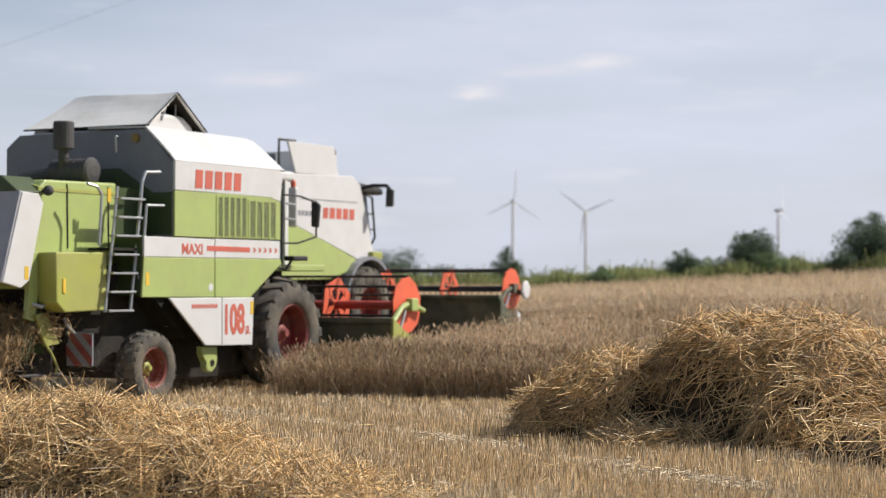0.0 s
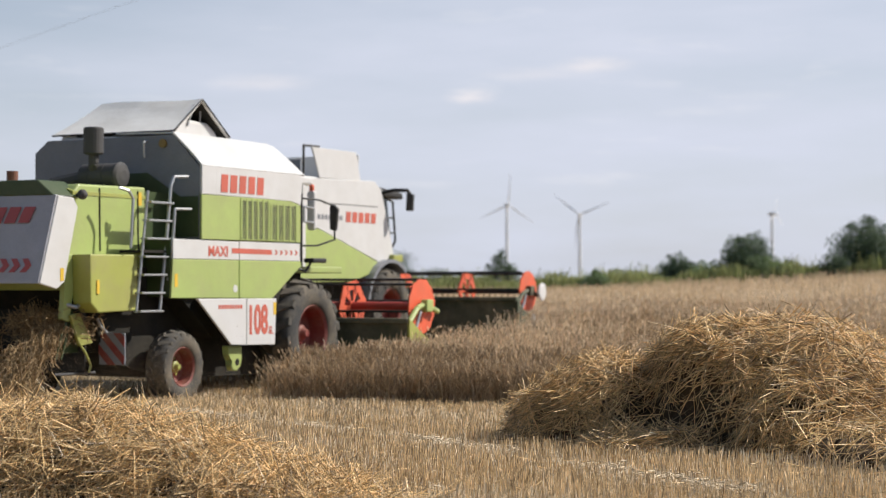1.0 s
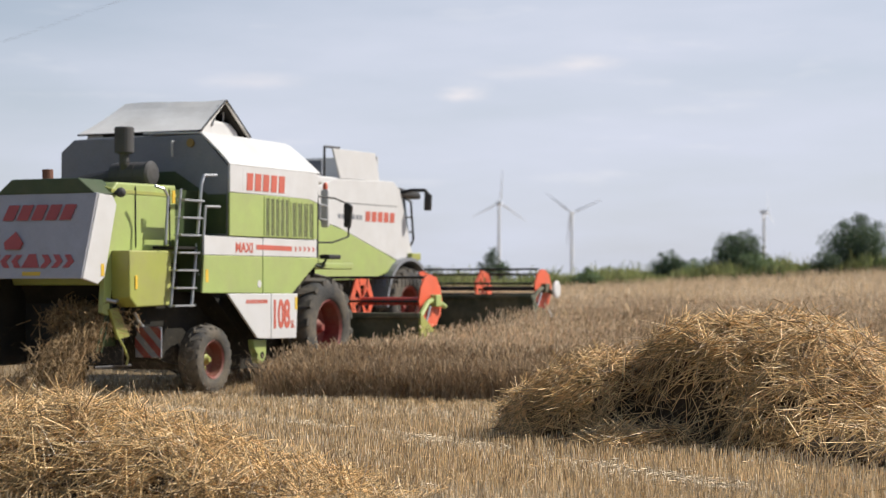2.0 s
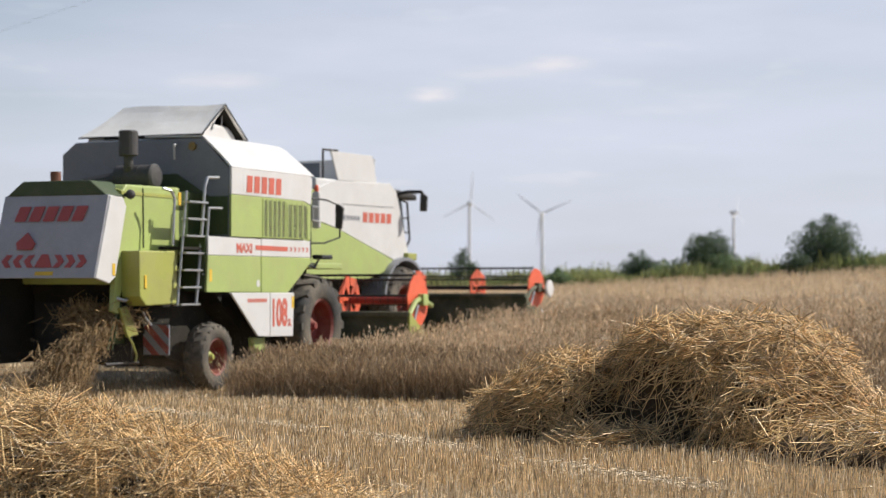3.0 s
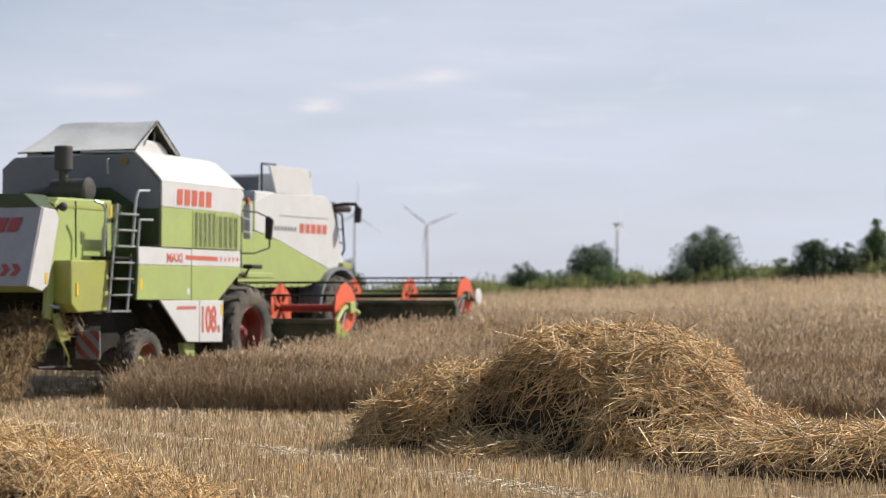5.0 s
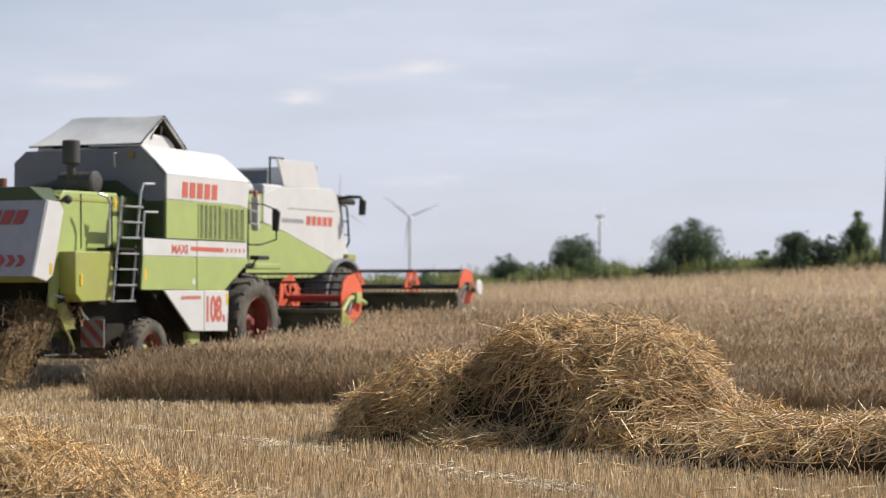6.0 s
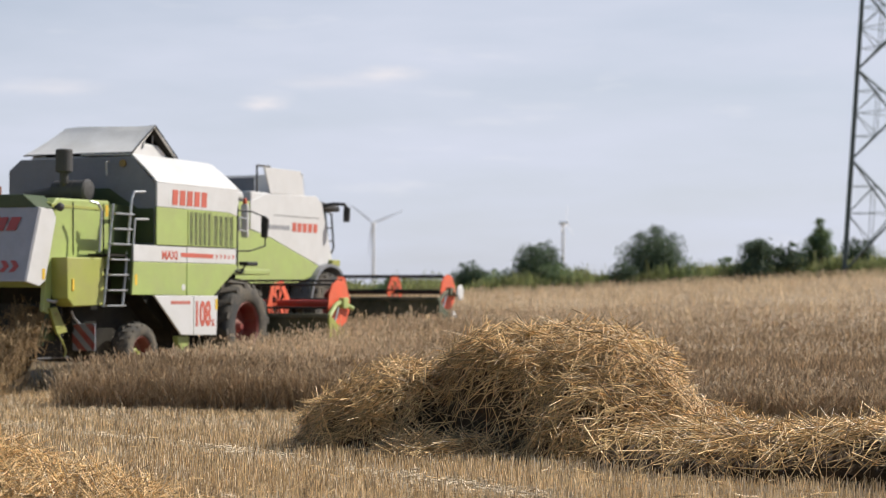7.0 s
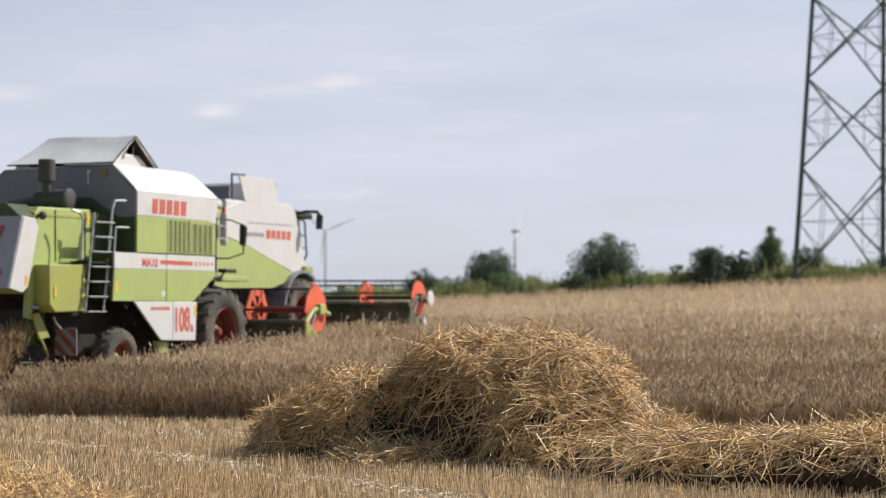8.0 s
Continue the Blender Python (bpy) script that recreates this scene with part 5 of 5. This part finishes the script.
# x, y, width, top height, leaves, number of leaves, sparseness
for i, (x, y, w, top, mat, n, sp, nm, lab) in enumerate([
        (9.4, 107, 3.0, 4.65, LEAF, 4600, 0, "bush", "round dark green bush on the field's edge"),
        (5.7, 107, 2.4, 3.35, LEAF, 2600, 0, "bush", "low dark green bush on the field's edge"),
        (7.2, 106, 2.4, 2.95, LEAF2, 1800, 0, "bush", "low pale green scrub among grass"),
        (10.6, 105.5, 2.6, 3.2, LEAF2, 2000, 0, "bush", "low pale green scrub among grass"),
        (0.8, 104, 1.7, 2.45, LEAF2, 1700, 0, "bush", "small bright green bush in grass"),
        (-1.7, 170, 2.0, 2.9, LEAF, 1200, 0, "bush", "small distant bush on the horizon"),
        (-5.2, 125, 2.6, 4.05, LEAF, 1900, .3, "tree", "thin sparse young tree on the field's edge"),
        (-14.8, 150, 4.8, 4.2, LEAF, 4200, 0, "tree", "broad grey-green tree on the horizon"),
        (-11.5, 152, 2.6, 3.0, LEAF, 1500, 0, "bush", "low grey-green bush on the horizon"),
        (16.1, 107, 3.9, 5.5, LEAF, 6200, 0, "bush", "large uneven dark green bush"),
        (14.2, 105, 2.2, 3.5, LEAF, 1500, .3, "bush", "low brownish scrub in dry grass"),
        (17.9, 105, 1.9, 3.6, LEAF2, 1300, .3, "bush", "low pale scrub in grass"),
        (22.0, 105, 2.6, 4.95, LEAF, 4000, 0, "bush", "dark dense rounded bush"),
        (23.6, 105, 2.0, 4.5, LEAF, 2600, 0, "bush", "dark dense rounded bush"),
        (25.6, 106, 2.4, 6.0, LEAF2, 3000, .1, "tree", "pale young tree with airy foliage"),
        (29.2, 110, 2.4, 4.95, LEAF, 2200, .2, "bush", "dark bush behind the pylon"),
        (20.3, 105.5, 1.6, 3.7, LEAF2, 900, .5, "bush", "thin pale weeds and scrub"),
        (32.8, 107, 3.0, 4.3, LEAF, 2000, .2, "bush", "dark bush behind the pylon")]):
    bush(nm, x, y, w, top, mat, 40 + i, n, sp, lab)


def build_verge():
    rng = np.random.default_rng(77)
    n = 26000
    x, y = rng.uniform(-14, 36, n), rng.uniform(104.2, 110.5, n)
    patch = 0.5 + 0.5 * ripple(x, y * .3, 0.8)
    h = 1.15 + 0.9 * patch * rng.random(n) + 0.5 * (rng.random(n) < .03)
    v, q = blades(x, y, ground_z(x, y), h, np.abs(rng.normal(.15, .12, n)), rng.uniform(.03, .07, n), rng)
    stuff("meadow_strip", v, q, WEED, "rough green and yellow grass strip along the crest", "grass")
    n = 9000
    x = rng.uniform(-40, 30, n)
    y = rng.uniform(112, 175, n)
    v, q = blades(x, y, ground_z(x, y), .4 + .8 * rng.random(n), np.abs(rng.normal(.2, .1, n)), rng.uniform(.06, .16, n), rng)
    stuff("far_grass", v, q, WEED, "distant grass and weeds behind the field", "grass")


build_verge()


# ---- wind turbines on the horizon ----
def turbine(x, y, hub, turn, blades_at, reach):
    root = thing("wind_turbine", "slender pale three-bladed wind turbine on the horizon", "wind turbine", "wind turbines")
    root.location = (x, y, -4)
    z = hub + 4
    part("tower", rod(bmesh.new(), (0, 0, 0), (0, 0, z - 1), 1.5, 14, .95), TURBINE, root)
    nac = box(bmesh.new(), -1.3, 1.3, -2.5, 3, -1.3, 1.4, .4)
    part("nacelle", nac, TURBINE, root).matrix_local = Matrix.Translation((0, 0, z)) @ pose(0, 0, 0, 0, 0, turn)
    spin = Matrix.Translation((0, 0, z)) @ pose(0, 0, 0, 0, 0, turn) @ Matrix.Translation((0, -3.3, 0))
    bm = bmesh.new()
    bmesh.ops.create_uvsphere(bm, u_segments=12, v_segments=8, radius=1.2)
    part("hub", bm, TURBINE, root).matrix_local = spin
    for a in blades_at:
        bm = bmesh.new()
        prev = None
        for f, c, th in ((0, .6, .6), (.06, .7, .55), (.2, 1.35, .4), (.5, .9, .25), (.8, .55, .15), (1, .12, .05)):
            ring = [bm.verts.new(p) for p in ((-c * .35, 0, f * reach), (c * .1, -th * .5, f * reach), (c * .65, 0, f * reach), (c * .1, th * .5, f * reach))]
            if prev:
                for k in range(4):
                    bm.faces.new((prev[k], prev[(k + 1) % 4], ring[(k + 1) % 4], ring[k]))
            prev = ring
        part("blade", bm, TURBINE, root).matrix_local = spin @ pose(0, 0, 0, 0, a, 0)


turbine(-57.8, 1500, 65, 20, (4, 124, 244), 27)
turbine(0.7, 1500, 56.7, -12, (-52, 68, 188), 27)
turbine(153.6, 1500, 57, 62, (3, 123, 243), 17)


# ---- lattice pylon ----
def pylon():
    root = thing("pylon", "grey-green lattice steel electricity pylon standing in the crop", "pylon")
    cx, cy = 31.47, 101.5
    root.location = (cx, cy, float(ground_z(cx, cy)) + .15)
    half = lambda z: 5.46 - .068 * z
    corner = lambda k, z: Vector((half(z) * math.cos(k * math.pi / 2 + radians(169.5)), half(z) * math.sin(k * math.pi / 2 + radians(169.5)), z))
    levels = [.5, 6.75, 11.75, 16.3, 20.4, 24.0, 27.2]
    for k in range(4):
        part("leg", rod(bmesh.new(), corner(k, -.55), corner(k, 30), .165, 4, .11), PYLON, root)
        for z0, z1 in zip(levels, levels[1:]):
            a0, a1, b0, b1 = corner(k, z0), corner(k, z1), corner(k + 1, z0), corner(k + 1, z1)
            part("diagonal", rod(bmesh.new(), a0, b1, .062, 4), PYLON, root)
            part("diagonal", rod(bmesh.new(), b0, a1, .062, 4), PYLON, root)
            zm = z0 + (z1 - z0) * half(z0) / (half(z0) + half(z1))
            am, bmid = corner(k, zm), corner(k + 1, zm)
            part("brace", rod(bmesh.new(), am, bmid, .022, 4), PYLON, root)
            mid = (am + bmid) / 2
            for p0, p1, pm in ((a0, a1, am), (b0, b1, bmid)):
                lowq, hiq = (p0 + mid) / 2, (p1 + mid) / 2
                legl, legh = p0.lerp(pm, .5), p1.lerp(pm, .5)
                for u, w in ((lowq, legl), (hiq, legh), (lowq, hiq), (lowq, pm), (hiq, pm)):
                    part("brace", rod(bmesh.new(), u, w, .023, 4), PYLON, root)
        part("foot", box(bmesh.new(), corner(k, 0).x - .3, corner(k, 0).x + .3, corner(k, 0).y - .3, corner(k, 0).y + .3, -.7, .05, .04), SOIL, root, "concrete footing")


pylon()
line = thing("power_cable", "thin dark overhead cable high over the field", "cable")
part("cable", rod(bmesh.new(), (-140.2, 204.4, 2.9), (40.5, 30.2, 22.4), .006, 6), STEEL, line)


# ---- straw behind the near machine ----
def straw_bunch(n, spread, rng, long=(.12, .4)):
    c = rng.standard_normal((n, 3)) * np.array(spread)
    d = rng.standard_normal((n, 3))
    d /= np.linalg.norm(d, axis=1)[:, None]
    return straws(c, d, rng.uniform(*long, n), rng.uniform(.006, .013, n), rng.normal(0, .1, n), rng)


def straw_stream():
    """The curtain of straw that hangs below the hood and moves along with it."""
    rng = np.random.default_rng(90)
    n = 1600
    f = rng.random(n) ** .8
    x = .86 - (.2 + .95 * f) * rng.random(n) ** 1.2
    y = -2.62 - 1.15 * f ** .8 + rng.normal(0, .10 + .1 * f, n)
    z = 1.06 + .06 * np.sin(x * 5) - 1.08 * f ** 1.15 + rng.normal(0, .05, n)
    d = np.stack([rng.normal(0, .5, n), rng.normal(-.3, .4, n), rng.normal(-.8, .5, n)], 1)
    d /= np.linalg.norm(d, axis=1)[:, None]
    v, q = straws(np.stack([x, y, np.maximum(z, .06)], 1), d, rng.uniform(.1, .35, n), rng.uniform(.006, .013, n), rng.normal(0, .1, n), rng)
    stuff("straw_stream", v, q, DIMSTRAW, "straw pouring from the open hood, browned for shade and dust", "", "", near_machine)


straw_stream()


def dust_cloud():
    """Fine chaff and dust hanging in the air round the rear of the near machine."""
    rng = np.random.default_rng(91)
    n = 70000
    x = rng.uniform(-1.2, 2.1, n)
    y = -1.6 + rng.normal(0, 1.5, n)
    z = np.abs(rng.normal(0, .50, n)) * np.clip(1 - .12 * np.abs(y + 1.6), .3, 1) - .05
    keep = rng.random(n) < .25 + .75 * smooth((ripple(x + y, z * 2 + y, 1.6) + .5) / 1.0)
    c = np.stack([x, y, z], 1)[keep]
    a = rng.standard_normal(c.shape)
    a /= np.linalg.norm(a, axis=1)[:, None]
    b = np.cross(a, rng.standard_normal(c.shape))
    b /= np.linalg.norm(b, axis=1)[:, None]
    e = rng.uniform(.0015, .0038, (len(c), 1))
    v = np.stack([c - a * e, c + b * e, c + a * e, c - b * e], 1).reshape(-1, 3)
    stuff("dust_cloud", v, np.arange(len(v)).reshape(-1, 4), DUST, "thin haze of dust and chaff", "", "", near_machine)


dust_cloud()
tufts = []
for k in range(26):
    rng = np.random.default_rng(200 + k)
    v, q = straw_bunch(110, (.22, .16, .10), rng)
    tufts.append(stuff("straw_tuft", v, q, DIMSTRAW, "loose falling bunch of threshed straw", "straw", "stuff", None))
    tagged(tufts[-1], group="falling straw")


def swath_behind():
    """Straw already laid down behind the near machine."""
    rng = np.random.default_rng(95)
    n = 7000
    s = rng.uniform(-9, .3, n)
    w = rng.normal(0, .45, n)
    h = np.clip(.38 - np.abs(w) * .3, .03, 1) * rng.random(n)
    ox, oy, a = -7.30 - .95 * math.sin(radians(24)) * 3.6, 28.13 - 3.6 * math.cos(radians(24)), radians(27)
    x, y = ox + s * math.sin(a) + w * math.cos(a), oy + s * math.cos(a) - w * math.sin(a)
    d = rng.standard_normal((n, 3)) * np.array([1, 1, .35])
    d /= np.linalg.norm(d, axis=1)[:, None]
    v, q = straws(np.stack([x, y, ground_z(x, y) + h], 1), d, rng.uniform(.15, .5, n), rng.uniform(.006, .012, n), rng.normal(0, .1, n), rng)
    v[:, 2] = np.maximum(v[:, 2], ground_z(v[:, 0], v[:, 1]) + .003)
    stuff("laid_straw", v, q, STRAW, "fresh swath of straw laid on the stubble", "straw")


swath_behind()


# ---- what moves ----
# seconds, x, y, rise, heading (degrees clockwise from straight ahead)
NEAR_WAY = [(0, -7.343, 28.155, -.002, 23.56), (.5, -7.188, 28.566, .010, 23.58), (1, -7.026, 29.006, .030, 23.05), (1.5, -6.844, 29.453, .054, 21.94),
            (3, -6.331, 30.779, .088, 19.47), (3.5, -6.172, 31.259, .092, 19.29), (4, -6.029, 31.750, .112, 19.78), (4.5, -5.919, 32.223, .126, 20.89),
            (6, -5.500, 33.634, .165, 24.46), (6.5, -5.319, 34.140, .170, 25.14), (7, -5.116, 34.657, .184, 25.71), (7.5, -4.902, 35.170, .203, 26.26), (8, -4.679, 35.697, .214, 26.76)]
FAR_WAY = [(0, -3.83, 35.0, 1.46, 22.77), (.5, -3.64, 35.44, 1.47, 22.83), (1, -3.41, 35.91, 1.48, 22.97), (1.5, -3.19, 36.37, 1.48, 23.29),
           (3, -2.54, 37.84, 1.51, 24.48), (3.5, -2.29, 38.34, 1.52, 24.96), (4, -2.05, 38.81, 1.54, 25.49), (4.5, -1.84, 39.28, 1.56, 25.88),
           (6, -1.17, 40.76, 1.60, 26.14), (6.5, -.96, 41.27, 1.61, 26.31), (7, -.73, 41.78, 1.63, 26.54), (7.5, -.50, 42.28, 1.66, 26.82), (8, -.27, 42.78, 1.68, 27.13)]


def near_pose(row):
    t, x, y, z, h = row
    return pose(x, y, z, 0, 0, -h)


def far_pose(row):
    t, x, y, z, h = row
    a = radians(h)
    return pose(1.12 * x - 1.99 * math.cos(a), 1.12 * y + 1.99 * math.sin(a), .2 + 1.12 * (z - 1.46), 0, 0, -h)


def turning(ob, rate, start=0.0):
    """Rows for a part that turns forwards about its x axis at rate degrees a second."""
    base = ob.location.copy()
    walk(ob, [(k * .25, Matrix.Translation(base) @ pose(0, 0, 0, start - rate * k * .25, 0, 0)) for k in range(33)])


def along(rows, to_pose, t):
    """The pose of a machine at any time, straight between its rows."""
    for a, b in zip(rows, rows[1:]):
        if t <= b[0] + 1e-6:
            f = (t - a[0]) / (b[0] - a[0])
            return to_pose([u + (v - u) * f for u, v in zip(a, b)])
    return to_pose(rows[-1])


def falling(ob, k, n):
    """A bunch rides inside the hood, drops out behind it and stays where it lands."""
    rng = random.Random(k)
    t0 = -0.45 + 8.3 * k / n
    x, fall = rng.uniform(.1, .65), .75
    rows = []
    for t in sorted({0.0, 8.0, *[round(i * .25, 2) for i in range(33)], *[min(8, max(0, round(t0 + j * fall / 4, 2))) for j in range(5)]}):
        f = (t - t0) / fall
        g = min(max(f, 0), 1)
        m = along(NEAR_WAY, near_pose, min(8.0, max(0.0, min(t, t0 + fall * .25))))
        p = m @ Vector((x, -2.50 - .85 * g, 1.10))
        ground = float(ground_z(p.x, p.y)) + .14
        z = p.z + (ground - p.z) * g ** 1.7
        rows.append((t, Matrix.Translation((p.x, p.y, z)) @ pose(0, 0, 0, 40 * g, 30 * g, 37 * k % 360 * .2)))
    walk(ob, rows)


def motions():
    for k, ob in enumerate(tufts):
        falling(ob, k, len(tufts))
    walk(near_machine, [(r[0], near_pose(r)) for r in NEAR_WAY])
    walk(far_machine, [(r[0], far_pose(r)) for r in FAR_WAY])
    for w in near_fronts:
        turning(w, 60)
    for w in near_rears:
        turning(w, 103)
    for w in far_fronts:
        turning(w, 73)
    for w in far_rears:
        turning(w, 122)
    for reel, start in ((near_reel, 20), (far_reel, 5)):
        turning(reel, 130, start)
        for bar in reel.children:
            if bar.name.startswith("tine_bar"):
                turning(bar, -130, -start)


motions()
